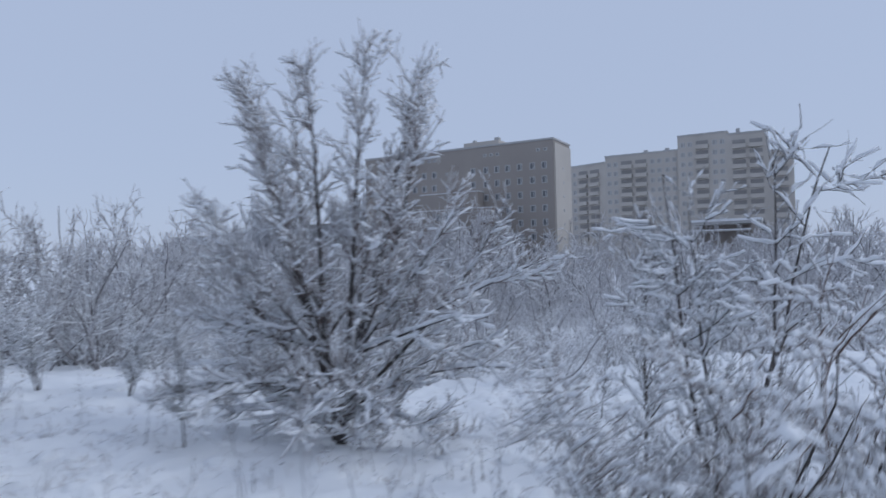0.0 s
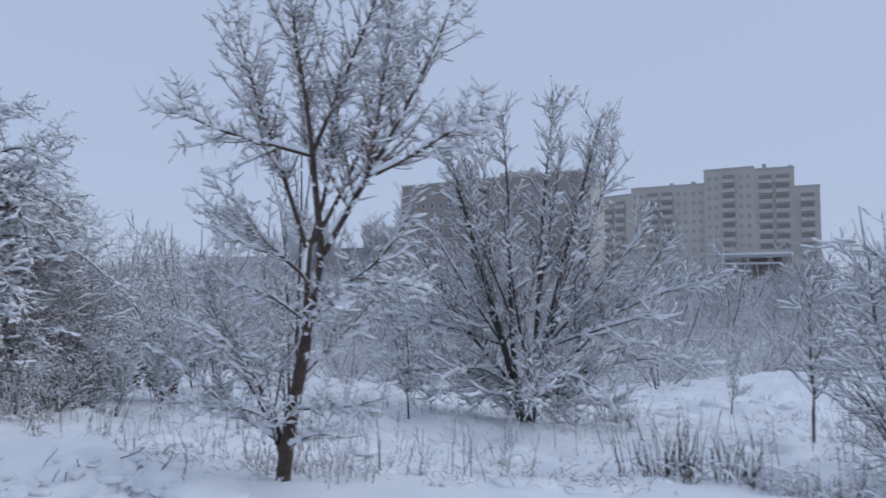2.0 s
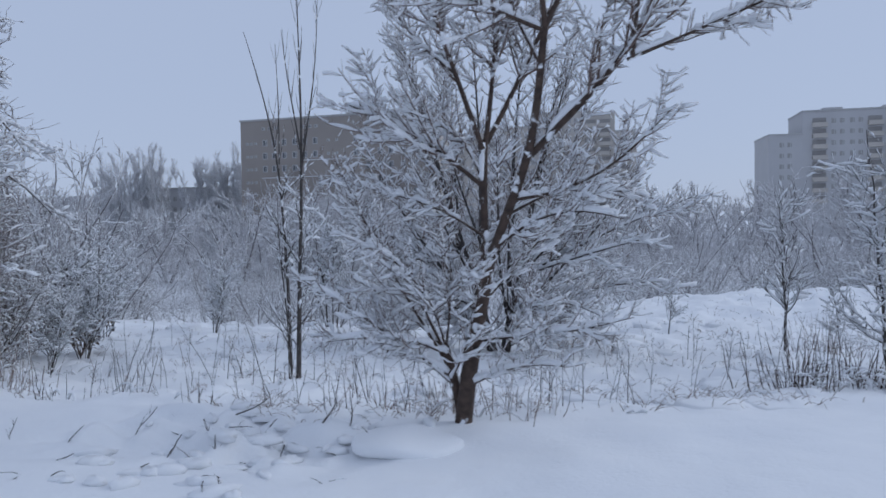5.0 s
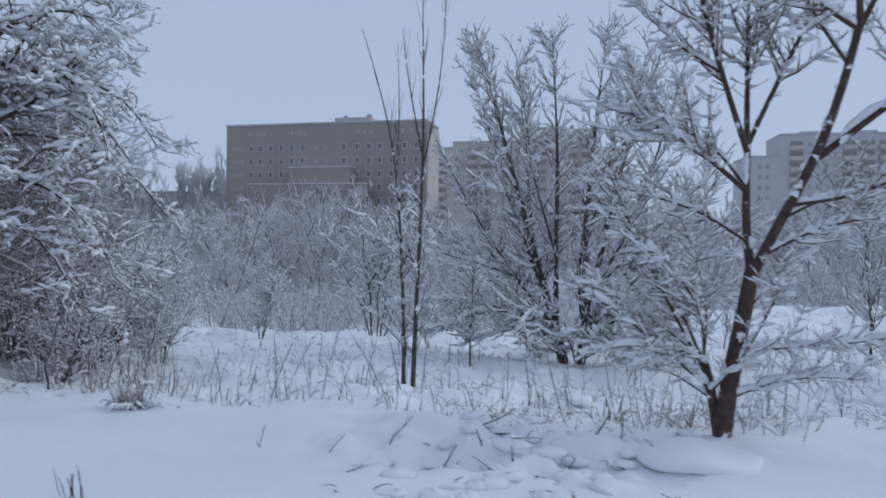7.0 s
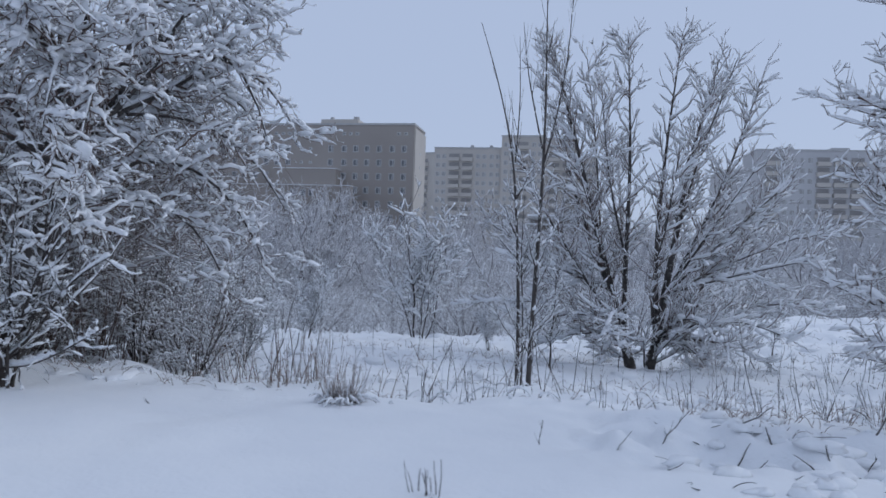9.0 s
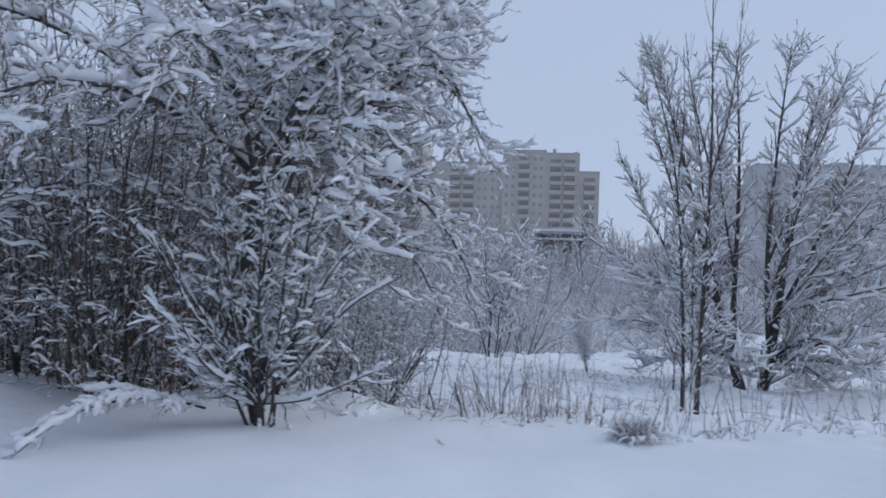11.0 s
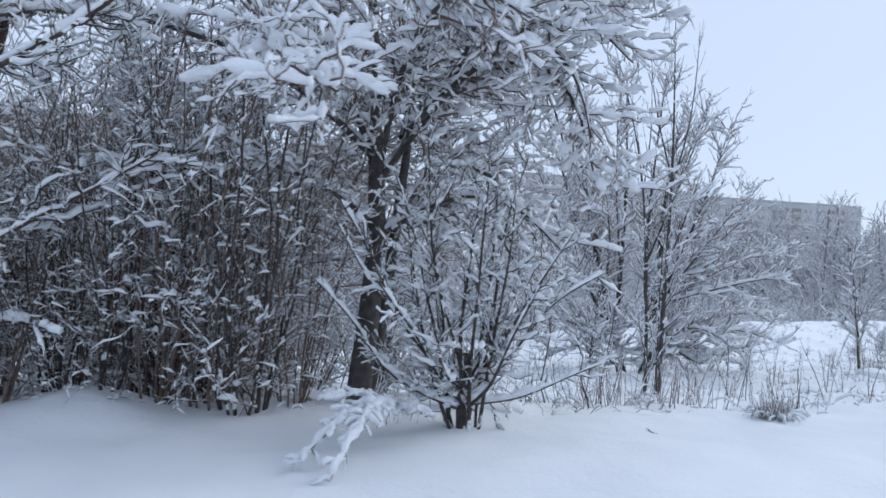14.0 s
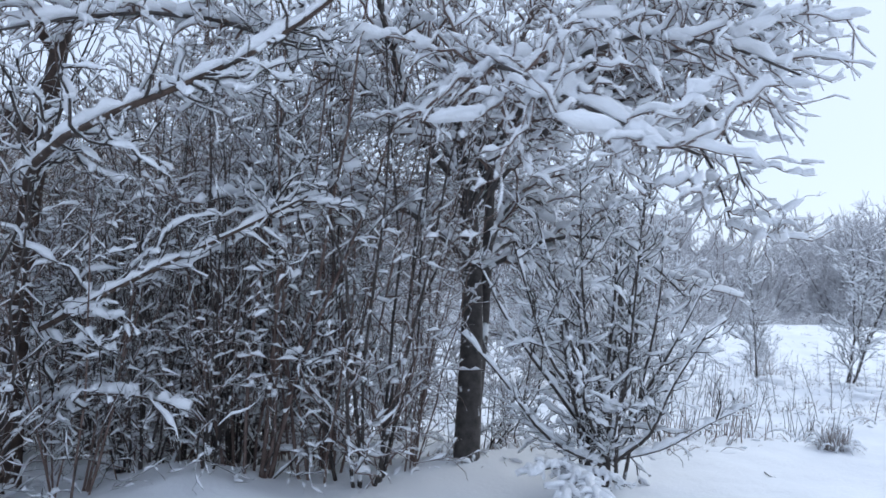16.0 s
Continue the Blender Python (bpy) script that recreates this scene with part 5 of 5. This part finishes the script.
# ---------------------------------------------------------------- grass, reeds and small things in the snow
def stalk_field():
    """Dry stalks that stand out of the snow all over the field."""
    rng = np.random.default_rng(201)
    xs, ys = [], []
    for cx, cy, n, sx, sy in [(-7, 9.3, 60, 2.6, 0.8), (-2, 9.9, 40, 3.0, 1.0), (0.6, 9.7, 16, 1.2, 0.8), (3.0, 11.8, 20, 2.5, 0.9), (-9, 11, 50, 3.0, 1.5), (-3, 12.5, 130, 4.5, 1.8), (3, 15, 130, 5.0, 2.5), (-4, 17, 240, 6.0, 3.0), (2, 21, 300, 9.0, 3.0), (12, 18, 300, 6.0, 4.0), (10, 27, 260, 5.0, 4.0), (20, 32, 360, 7.0, 5.0), (30, 36, 260, 8.0, 5.0), (-12, 8.3, 160, 2.8, 0.25), (-15.5, 8.3, 120, 2.5, 0.3), (7, 11.0, 160, 1.8, 0.8)]:
        xs.append(rng.normal(cx, sx, n))
        ys.append(rng.normal(cy, sy, n))
    x, y = np.concatenate(xs), np.concatenate(ys)
    x, y = x + 0.35 * lattice(x * 3, y * 3, 1.0, 31), y + 0.35 * lattice(x * 3, y * 3, 1.0, 32)
    ok = (y > 7.7 + np.clip(0.41 * (x + 0.6), 0, 5)) & (y < 46) & (lattice(x, y, 0.9, 33) + 0.5 * lattice(x, y, 0.35, 34) > -0.25)
    x, y = x[ok], y[ok]
    n = len(x)
    base = np.stack([x, y, ground_z(x, y) - 0.05], 1)
    a = rng.uniform(0, 6.28, n)
    lean = rng.uniform(0.05, 1.1, n)
    d = np.stack([np.cos(a) * lean, np.sin(a) * lean, np.ones(n)], 1)
    L = rng.uniform(0.1, 0.36, n) * np.clip((y - 6) / 6, 0.45, 1) * (1 + (rng.random(n) < 0.08) * 1.0)
    P = shoots(rng, base, d, L, 4, 0, 0.12, 0.15)
    R = taper(rng.uniform(0.0026, 0.005, n) * (1 + y / 30), 4, 0.5)
    ob = part("dry_stalk_field", Tubes().add(P, R, 3).mesh("dry_stalk_field"), GRASS)
    tagged(ob, "dry weed stalks standing out of the snow across the field", "dry weeds", kind="stuff")
    pick = rng.random(n) < 0.5
    sn = Tubes()
    pile_on(rng, sn, P[pick], R[pick], 0.022, 0.14, 4, 0.75, 0.5, 1.0)
    # bent grass pressed down by snow
    m = 2300
    k = rng.integers(0, n, m)
    b2 = base[k] + rng.normal(0, 0.25, (m, 3)) * np.array([1, 1, 0])
    b2[:, 1] = np.maximum(b2[:, 1], 7.75 + np.clip(0.41 * (b2[:, 0] + 0.6), 0, 5))
    b2[:, 2] = ground_z(b2[:, 0], b2[:, 1]) - 0.03
    a = rng.uniform(0, 6.28, m)
    d2 = np.stack([np.cos(a), np.sin(a), np.full(m, 1.0)], 1)
    Q = shoots(rng, b2, d2, rng.uniform(0.12, 0.34, m) * np.clip((b2[:, 1] - 6) / 5, 0.5, 1.3), 6, 0, 0.12, 1.1)
    RQ = taper(np.full(m, 0.0032), 6, 0.5)
    ob2 = part("bent_grass", Tubes().add(Q, RQ, 3).mesh("bent_grass"), GRASS)
    tagged(ob2, "dry grass bent over under lumps of snow", "dry grass", kind="stuff")
    few = rng.random(m) < 0.75
    pile_on(rng, sn, Q[few], RQ[few], 0.026, 0.08, 4, 0.75, 0.15, 1.0, 0.1)
    ob3 = part("snow_on_grass", sn.mesh("snow_on_grass"), SNOW_LOAD)
    tagged(ob3, "small lumps of snow caught on stalks and grass", "snow", kind="stuff")


def tall_weeds():
    """Sparse tall dry stems with short side twigs, singly and in loose groups."""
    rng = np.random.default_rng(203)
    xs, ys = [], []
    for cx, cy, n, sx, sy in [(-6.5, 9.7, 22, 1.5, 1.0), (-3.5, 11, 26, 2.5, 1.4), (-0.8, 9.7, 16, 1.0, 0.8), (1.2, 9.9, 12, 0.8, 0.7), (3, 14, 24, 3.0, 2.0), (-8.6, 11, 16, 1.0, 1.5), (-2, 16, 30, 5, 2.0), (6, 17, 26, 3, 2.5)]:
        xs.append(rng.normal(cx, sx, n))
        ys.append(rng.normal(cy, sy, n))
    x, y = np.concatenate(xs), np.concatenate(ys)
    ok = y > 8.0 + np.clip(0.41 * (x + 0.6), 0, 5)
    x, y = x[ok], y[ok]
    n = len(x)
    d = np.stack([rng.normal(0, 0.16, n), rng.normal(0, 0.16, n), np.ones(n)], 1)
    P = shoots(rng, np.stack([x, y, ground_z(x, y) - 0.05], 1), d, rng.uniform(0.35, 1.15, n), 7, 0, 0.07)
    R = taper(rng.uniform(0.004, 0.008, n), 7, 0.45)
    Q = grow(rng, P, R, n * 4, 0.35, 1.0, 0.24, 38, 4, 0.3, 0.12, rmax=0.004, rmin=0.0028)
    tagged(part("tall_weeds", Tubes().add(P, R, 4).add(*Q, 3).mesh("tall_weeds"), BARK_TWIG), "sparse tall dry stems with short side twigs", "dry weeds", kind="stuff")
    sn = Tubes()
    pile_on(rng, sn, P, R, 0.016, 0.08, 5, 0.5, 0.4)
    pile_on(rng, sn, *Q, 0.016, 0.05, 4, 0.6, 0.2)
    tagged(part("snow_on_weeds", sn.mesh("snow_on_weeds"), SNOW_LOAD), "small dabs of snow on tall stems", "snow", kind="stuff")


def broken_snow():
    """Uneven lumps of snow over rubble and fallen stems beside the road, with dark gaps under them."""
    rng = np.random.default_rng(207)
    n = 75
    x = rng.normal(-1.85, 0.62, n)
    y = np.clip(rng.normal(6.75, 0.62, n), 5.75, 8.3)
    T = np.stack([rng.normal(0, 1, n), rng.normal(0, 0.5, n), np.zeros(n)], 1)
    P = np.stack([x, y, ground_z(x, y) + 0.0], 1)[:, None, :] + np.stack([-unit(T), unit(T)], 1) * 0.05
    sn = Tubes()
    cotton_on(rng, sn, np.repeat(P, 2, 0), n, 0.085, 10)
    tagged(part("broken_snow", sn.mesh("broken_snow"), SNOW), "uneven lumps of snow over rubble beside the road", "snow", kind="stuff")
    m = 30
    bx, by = rng.normal(-1.85, 0.68, m), np.clip(rng.normal(6.75, 0.66, m), 5.7, 8.4)
    d = np.stack([rng.normal(0, 1.0, m), rng.normal(0, 0.4, m), rng.uniform(0.0, 0.55, m)], 1)
    Q = shoots(rng, np.stack([bx, by, ground_z(bx, by) + 0.005], 1), d, rng.uniform(0.06, 0.26, m), 6, 0, 0.14, 0.2)
    R = taper(rng.uniform(0.0035, 0.009, m), 6, 0.5)
    tagged(part("dead_stems", Tubes().add(Q, R, 5).mesh("dead_stems"), BARK_TWIG), "dark dead stems lying in broken snow", "dead stems", kind="stuff")


def snow_tussocks():
    """Low rounded mounds of snow over tufts of grass, all over the rough field."""
    rng = np.random.default_rng(205)
    n = 1500
    y = 7.9 + 19 * rng.random(n) ** 1.6
    x = rng.uniform(-1.0, 0.85, n) * (y + 2)
    y = y + np.clip(0.41 * (x + 0.6), 0, 5) * np.clip((24 - y) / 9, 0, 1)
    ok = (lattice(x, y, 1.1, 41) + 0.4 * lattice(x, y, 0.4, 42) > 0.0) & ~((x < -9.5) & (y < 14))
    x, y = x[ok], y[ok]
    n = len(x)
    rad = rng.uniform(0.09, 0.26, n) * np.clip(y / 14, 0.75, 1.3)
    h = rad * rng.uniform(0.12, 0.32, n) * np.clip((y - 5) / 6, 0.5, 1.1)
    t = np.array([0.0, 0.3, 0.6, 0.9, 1.2, 1.3])
    hh = np.array([1.0, 0.9, 0.6, 0.24, -0.1, -2.5])
    a = np.arange(10) * 2 * np.pi / 10
    bulge = 1 + 0.2 * rng.normal(0, 1, (n, 1, 10)) * np.array([0, 0.5, 1, 1, 1, 1])[None, :, None]
    rr = rad[:, None, None] * t[None, :, None] * bulge
    st = rng.uniform(0.7, 1.5, n)[:, None, None]
    V = np.stack([x[:, None, None] + rr * np.cos(a) * st, y[:, None, None] + rr * np.sin(a), (ground_z(x, y)[:, None, None] + h[:, None, None] * hh[None, :, None] * (0.9 + 0.1 * bulge)) * np.ones((1, 1, 10))], -1)
    ob = part("snow_tussocks", Tubes().put(V[:, ::-1]).mesh("snow_tussocks"), SNOW)
    tagged(ob, "low rounded mounds of snow over tufts of grass", "snow", kind="stuff")
    # dry blades that stick out from under the mounds
    m = 2600
    k = rng.integers(0, n, m)
    b = rng.uniform(0, 6.28, m)
    q = rad[k] * rng.uniform(0.6, 1.0, m)
    bx, by = x[k] + np.cos(b) * q, y[k] + np.sin(b) * q
    keep = by > 7.7 + np.clip(0.41 * (bx + 0.6), 0, 5)
    bx, by, b, k = bx[keep], by[keep], b[keep], k[keep]
    m = len(bx)
    d = np.stack([np.cos(b) * 0.8, np.sin(b) * 0.8, rng.uniform(0.5, 1.4, m)], 1)
    P = shoots(rng, np.stack([bx, by, ground_z(bx, by) + h[k] * 0.2], 1), d, rng.uniform(0.1, 0.3, m), 4, 0, 0.12, 0.6)
    ob = part("grass_blades", Tubes().add(P, taper(np.full(m, 0.0032) * (1 + by / 30), 4, 0.5), 3).mesh("grass_blades"), GRASS)
    tagged(ob, "dry brown grass blades sticking out of the snow", "dry grass", kind="stuff")


def reed_clump(x, y, n, h, w, seed, label, name="reed_clump", arch=0.5, mat=None, cover=0.6, blade=0.0046):
    rng = np.random.default_rng(seed)
    at = (x, y, gz(x, y))
    t = thing(name, at, label, "grass clump")
    px, py = rng.normal(0, w, n), rng.normal(0, w * 0.6, n)
    base = np.stack([px, py, ground_z(px + x, py + y) - at[2] - 0.05], 1)
    d = np.stack([px / w * 0.12 + rng.normal(0, 0.12, n), rng.normal(0, 0.12, n), np.ones(n)], 1)
    P = shoots(rng, base, d, h * rng.uniform(0.4, 1.0, n), 6, 0, 0.08)
    R = taper(blade * rng.uniform(0.65, 1.35, n), 6, 0.4)
    m = max(1, int(n * arch))
    a = rng.uniform(0, 6.28, m)
    d2 = np.stack([np.cos(a) * 0.8, np.sin(a) * 0.8, np.ones(m)], 1)
    Q = shoots(rng, base[rng.integers(0, n, m)], d2, h * rng.uniform(0.6, 1.1, m), 8, 0, 0.05, 1.2)
    RQ = taper(np.full(m, 0.0035), 8, 0.5)
    tw, sn = Tubes(), Tubes()
    tw.add(P, R, 4).add(Q, RQ, 3)
    pile_on(rng, sn, P, R, 0.014, 0.06, 4, cover, 0.3, 1.0)
    pile_on(rng, sn, Q, RQ, 0.018, 0.05, 5, 0.55, 0.15, 1.2)
    tagged(part("grass_tuft", tw.mesh("grass_tuft"), mat or GRASS, t), kind="stuff")
    tagged(part("snow_load", sn.mesh("snow_load"), SNOW_LOAD, t), kind="stuff")


def fallen_branch():
    rng = np.random.default_rng(301)
    at = np.array((-10.2, 5.9, gz(-10.2, 5.9)))
    t = thing("fallen_branch", tuple(at), "fallen branch bent to the ground under a thick ridge of snow", "branch")
    lines = [
        limb([tuple(np.array(p) - at) for p in pts], 0.016, 0.006)
        for pts in (
            [(-9.75, 7.0, 0.12), (-9.95, 6.7, 0.26), (-10.1, 6.2, 0.34), (-10.25, 5.8, 0.27), (-10.42, 5.55, 0.03)],
            [(-10.05, 6.35, 0.32), (-10.28, 6.15, 0.3), (-10.45, 5.95, 0.2), (-10.6, 5.8, 0.07)],
            [(-10.0, 6.5, 0.3), (-10.2, 6.45, 0.36), (-10.4, 6.35, 0.36)],
            [(-9.9, 6.75, 0.22), (-9.78, 6.5, 0.27), (-9.72, 6.3, 0.24)],
        )
    ]
    P, R = stack([p for p, _ in lines], [r for _, r in lines])
    S = grow(rng, P, R, 110, 0.05, 1, 0.19, 55, 6, 0.0, 0.16, 0.35, rmax=0.005, rmin=0.003, flat=0.6)
    part("branch", Tubes().add(P, R, 6).add(*S, 3).mesh("branch"), BARK_TWIG, t)
    sn = Tubes()
    pile_on(rng, sn, P[:1], R[:1], 0.036, 0.04, 8, 0.9, 0.5, 0.5, 0.1, 0.5)
    pile_on(rng, sn, P[1:], R[1:], 0.036, 0.04, 7, 0.9, 0.4, 0.5, 0.1, 0.4)
    pile_on(rng, sn, *S, 0.024, 0.035, 6, 0.75, 0.2, 1.0, 0.08)
    cotton_on(rng, sn, P, 24, 0.056)
    cotton_on(rng, sn, S[0], 28, 0.042)
    tagged(part("snow_load", sn.mesh("snow_load"), SNOW_LOAD, t, "thick ridge of snow"), kind="stuff")


def earth_clod(x, y, r, seed):
    """A clod of dark earth that shows under a cap of snow."""
    rng = random.Random(seed)
    t = thing("earth_clod", (x, y, gz(x, y)), "small clod of dark earth under a cap of snow", "clod", "clods in the snow")
    t.rotation_euler[2] = rng.uniform(-0.5, 0.5)
    t.location.z -= 0.02
    wide = rng.uniform(1.1, 1.9)
    for name, mat, k, z, sq in (("earth", BARK_BROWN, 0.9, -r * 0.1, 0.42), ("snow_cap", SNOW, 1.05, r * 0.16, 0.42)):
        bm = bmesh.new()
        bmesh.ops.create_icosphere(bm, subdivisions=2, radius=r * k)
        for v in bm.verts:
            v.co = v.co * rng.uniform(0.8, 1.2)
            v.co = Vector((v.co.x * wide, v.co.y + (0.3 * r if mat is SNOW else 0), v.co.z * sq + z))
        for f in bm.faces:
            f.smooth = True
        part(name, bm, mat, t)


def leafy_bush(x, y):
    """A low bush that kept its withered leaves."""
    rng = np.random.default_rng(311)
    t = thing("leafy_bush", (x, y, gz(x, y)), "low bush with withered brown leaves and a little snow", "bush")
    a = rng.uniform(0, 6.28, 9)
    d = np.stack([np.cos(a) * 0.6, np.sin(a) * 0.6, np.ones(9)], 1)
    P = shoots(rng, np.zeros((9, 3)), d, rng.uniform(0.8, 1.6, 9), 7, 0.1, 0.15)
    R = taper(np.full(9, 0.012), 7, 0.3)
    S = grow(rng, P, R, 70, 0.2, 1, 0.4, 50, 4, 0.1, 0.2, rmax=0.006, rmin=0.004)
    for p, r in zip(P, R):
        part("stem", Tubes().add(p[None], r[None], 5).mesh("stem"), BARK_DARK, t)
    tagged(part("twigs", Tubes().add(*S, 3).mesh("twigs"), BARK_DARK, t), kind="stuff")
    n = 420
    k = rng.integers(0, 70, n)
    c = S[0][k, rng.integers(1, 4, n)] + rng.normal(0, 0.03, (n, 3))
    u = unit(rng.normal(0, 1, (n, 3)) + np.array([0, 0, -0.8]))
    v = unit(np.cross(u, rng.normal(0, 1, (n, 3))))
    L = rng.uniform(0.05, 0.11, n)[:, None]
    w = np.cross(u, v) * L * 0.12
    V = np.stack([c, c + u * L * 0.5 + v * L * 0.34 + w, c + u * L, c + u * L * 0.5 - v * L * 0.34 + w], 1)
    q = np.arange(n * 4).reshape(n, 4)
    tagged(part("leaves", mesh_of("leaves", V.reshape(-1, 3), q), LEAF, t, "withered brown leaves"), kind="stuff")
    sn = Tubes()
    pile_on(rng, sn, *S, 0.028, 0.06, 5, 0.5, 0.1, 1.0)
    tagged(part("snow_load", sn.mesh("snow_load"), SNOW_LOAD, t), kind="stuff")


def snow_hummock(x, y, rx, ry, h, label):
    """A flat round lump of snow over something that lies on the ground."""
    bm = bmesh.new()
    bmesh.ops.create_uvsphere(bm, u_segments=40, v_segments=20, radius=1)
    for v in bm.verts:
        r = math.hypot(v.co.x, v.co.y)
        zz = (1 if v.co.z > 0 else -1) * abs(v.co.z) ** 0.7
        v.co = Vector((v.co.x * rx * (1 + 0.04 * math.sin(5 * v.co.y)), v.co.y * ry, zz * h * (0.9 + 0.1 * r) + 0.02 * math.sin(4 * v.co.x + 2)))
    for f in bm.faces:
        f.smooth = True
    ob = part("snow_hummock", bm, SNOW)
    ob.location = (x, y, gz(x, y) + h * 0.48)
    tagged(ob, label, "snow lump")


def stick(x, y, dx, dy, h, r, label, name="stick", z=None):
    rng = np.random.default_rng(int(abs(x * 100 + y * 10)))
    t = shoots(rng, np.array([[0, 0, -0.08]]), np.array([[dx, dy, 1.0]]), np.array([h]), 6, 0, 0.18)
    r = r * 0.75
    R = taper(np.array([r]), 6, 0.5)
    twigs = grow(rng, t, R, 4, 0.3, 0.95, h * 0.4, 40, 4, 0.2, 0.2, rmax=r * 0.5, rmin=0.0025)
    ob = part(name, Tubes().add(t, R, 6).add(*twigs, 3).mesh(name), BARK_GREY)
    ob.location = (x, y, gz(x, y))
    tagged(ob, label, "stick", "sticks in the snow")


stalk_field()
tall_weeds()
broken_snow()
snow_tussocks()
reed_clump(3.75, 11.0, 46, 0.85, 0.26, 211, "clump of dark dry reeds with arching snowy blades", arch=0.7, mat=BARK_BROWN, cover=0.15, blade=0.0085)
reed_clump(4.5, 11.0, 30, 0.7, 0.16, 212, "clump of dark dry reeds with arching snowy blades", arch=0.5, mat=BARK_BROWN, cover=0.15, blade=0.0085)
reed_clump(-5.9, 7.62, 170, 0.3, 0.075, 213, "low tuft of pale dry grass half buried in snow", "grass_tuft", 0.4, PALE_GRASS)
reed_clump(-7.1, 8.4, 20, 0.65, 0.3, 222, "thin dry weed stalks with a little snow", "weed_clump", 0.2)
reed_clump(-6.4, 8.6, 26, 0.7, 0.35, 214, "thin dry weed stalks with a little snow", "weed_clump", 0.2)
reed_clump(-6.9, 9.2, 30, 0.9, 0.4, 215, "thin dry weed stalks with a little snow", "weed_clump", 0.2)
reed_clump(0.3, 21.1, 60, 0.8, 0.25, 216, "dark clump of dry stems on the snowy field", "weed_clump", 0.5)
reed_clump(6.4, 19.2, 60, 1.2, 0.35, 217, "dark clump of dry stems on the snowy field", "weed_clump", 0.3)
reed_clump(-4.58, 5.3, 9, 0.32, 0.07, 218, "few thin dry stalks by the roadside", "weed_clump", 0.0, BARK_TWIG, 0.0)
reed_clump(5.5, 10.8, 70, 0.4, 0.3, 219, "low brown grass at the road's edge", "grass_tuft", 0.6)
reed_clump(0.35, 8.4, 26, 0.55, 0.28, 220, "thin dry weed stalks round the foot of a tree", "weed_clump", 0.3)
reed_clump(-0.5, 8.5, 26, 0.5, 0.3, 221, "thin dry weed stalks round the foot of a tree", "weed_clump", 0.3)
for k, (x, y, h) in enumerate([(-3.2, 8.5, 0.5), (-4.6, 8.9, 0.6), (-5.2, 8.3, 0.45), (-2.4, 8.6, 0.5), (-8.2, 8.9, 0.8), (-1.3, 8.7, 0.5)]):
    reed_clump(x, y, 12, h, 0.22, 230 + k, "few dark dry weed stems at the edge of the field", "weed_clump", 0.25, BARK_TWIG, 0.3)
leafy_bush(-11.2, 15.4)
for k, (x, y, r) in enumerate([(-1.6, 5.93, 0.055), (-2.45, 7.2, 0.05), (-1.54, 6.44, 0.06), (-1.9, 6.34, 0.055), (-1.03, 8.0, 0.06), (-1.6, 6.95, 0.05)]):
    earth_clod(x, y, r, k)
leafy_bush(-11.9, 14.7)
fallen_branch()
snow_hummock(-0.32, 7.2, 0.5, 0.36, 0.1, "flat round lump of snow over something buried")
for x, y, dx, dy, h, r in [(-7.57, 8.37, 0.1, 0.1, 0.45, 0.02), (-7.9, 8.76, 0.03, 0.05, 1.5, 0.012), (-7.2, 8.9, 0.12, 0, 1.6, 0.01), (-7.45, 6.98, -0.9, 0.3, 0.22, 0.012), (-0.95, 7.4, 0.1, 0, 0.4, 0.01), (-0.6, 7.2, -0.35, 0, 0.3, 0.009), (-1.4, 6.9, 0.4, 0, 0.24, 0.008), (-1.75, 6.55, -0.3, 0.1, 0.2, 0.01), (-1.3, 5.9, -0.1, 0, 0.16, 0.008), (-2.3, 6.6, 0.2, 0, 0.25, 0.008), (-2.9, 7.0, 0.15, 0, 0.42, 0.008), (-2.05, 6.9, -0.3, 0.2, 0.22, 0.011), (-3.9, 6.6, 0.1, 0, 0.28, 0.006), (-2.2, 7.5, 1.4, 0.3, 0.4, 0.014), (-1.2, 7.3, 0.8, 0.1, 0.35, 0.014), (-9.0, 9.0, 0.05, 0, 1.3, 0.012)]:
    stick(x, y, dx, dy, h, r, "broken dry stick standing up out of the snow")
for x, y, s_, rz in [(-11.6, 16.0, 0.55, 1.0), (-9.4, 12.6, 0.5, 2.2), (-10.3, 14.5, 0.6, 3.0), (-12.8, 18.0, 0.7, 0.4), (-14.5, 20.5, 0.8, 5.0), (-5.5, 20.0, 0.35, 4.0), (9.5, 22.0, 0.4, 2.0)]:
    plant("field_shrub", SHRUB_C, x, y, "small bare shrub on the field, white with snow", "shrub", rz, s_, "field shrubs")
for x, y, s_, rz in [(-8.9, 10.0, 0.6, 1.0), (-9.6, 11.2, 0.75, 2.2), (-10.6, 12.6, 0.8, 3.0), (-12.4, 14.2, 1.0, 0.4)]:
    plant("thicket_shrub", SHRUB_B, x, y, "tangled dark shrub at the thicket's edge with snowy twigs", "shrub", rz, s_, "shrubs by the thicket", twig=FROST_DARK)

# overhead cable along the road
cable = part("overhead_cable", Tubes().add(np.linspace((-120, 31.5, 8.0), (90, -14.5, 8.0), 40)[None], np.full((1, 40), 0.016), 6).mesh("overhead_cable"), CABLE)
tagged(cable, "thin dark cable strung along the road", "cable")
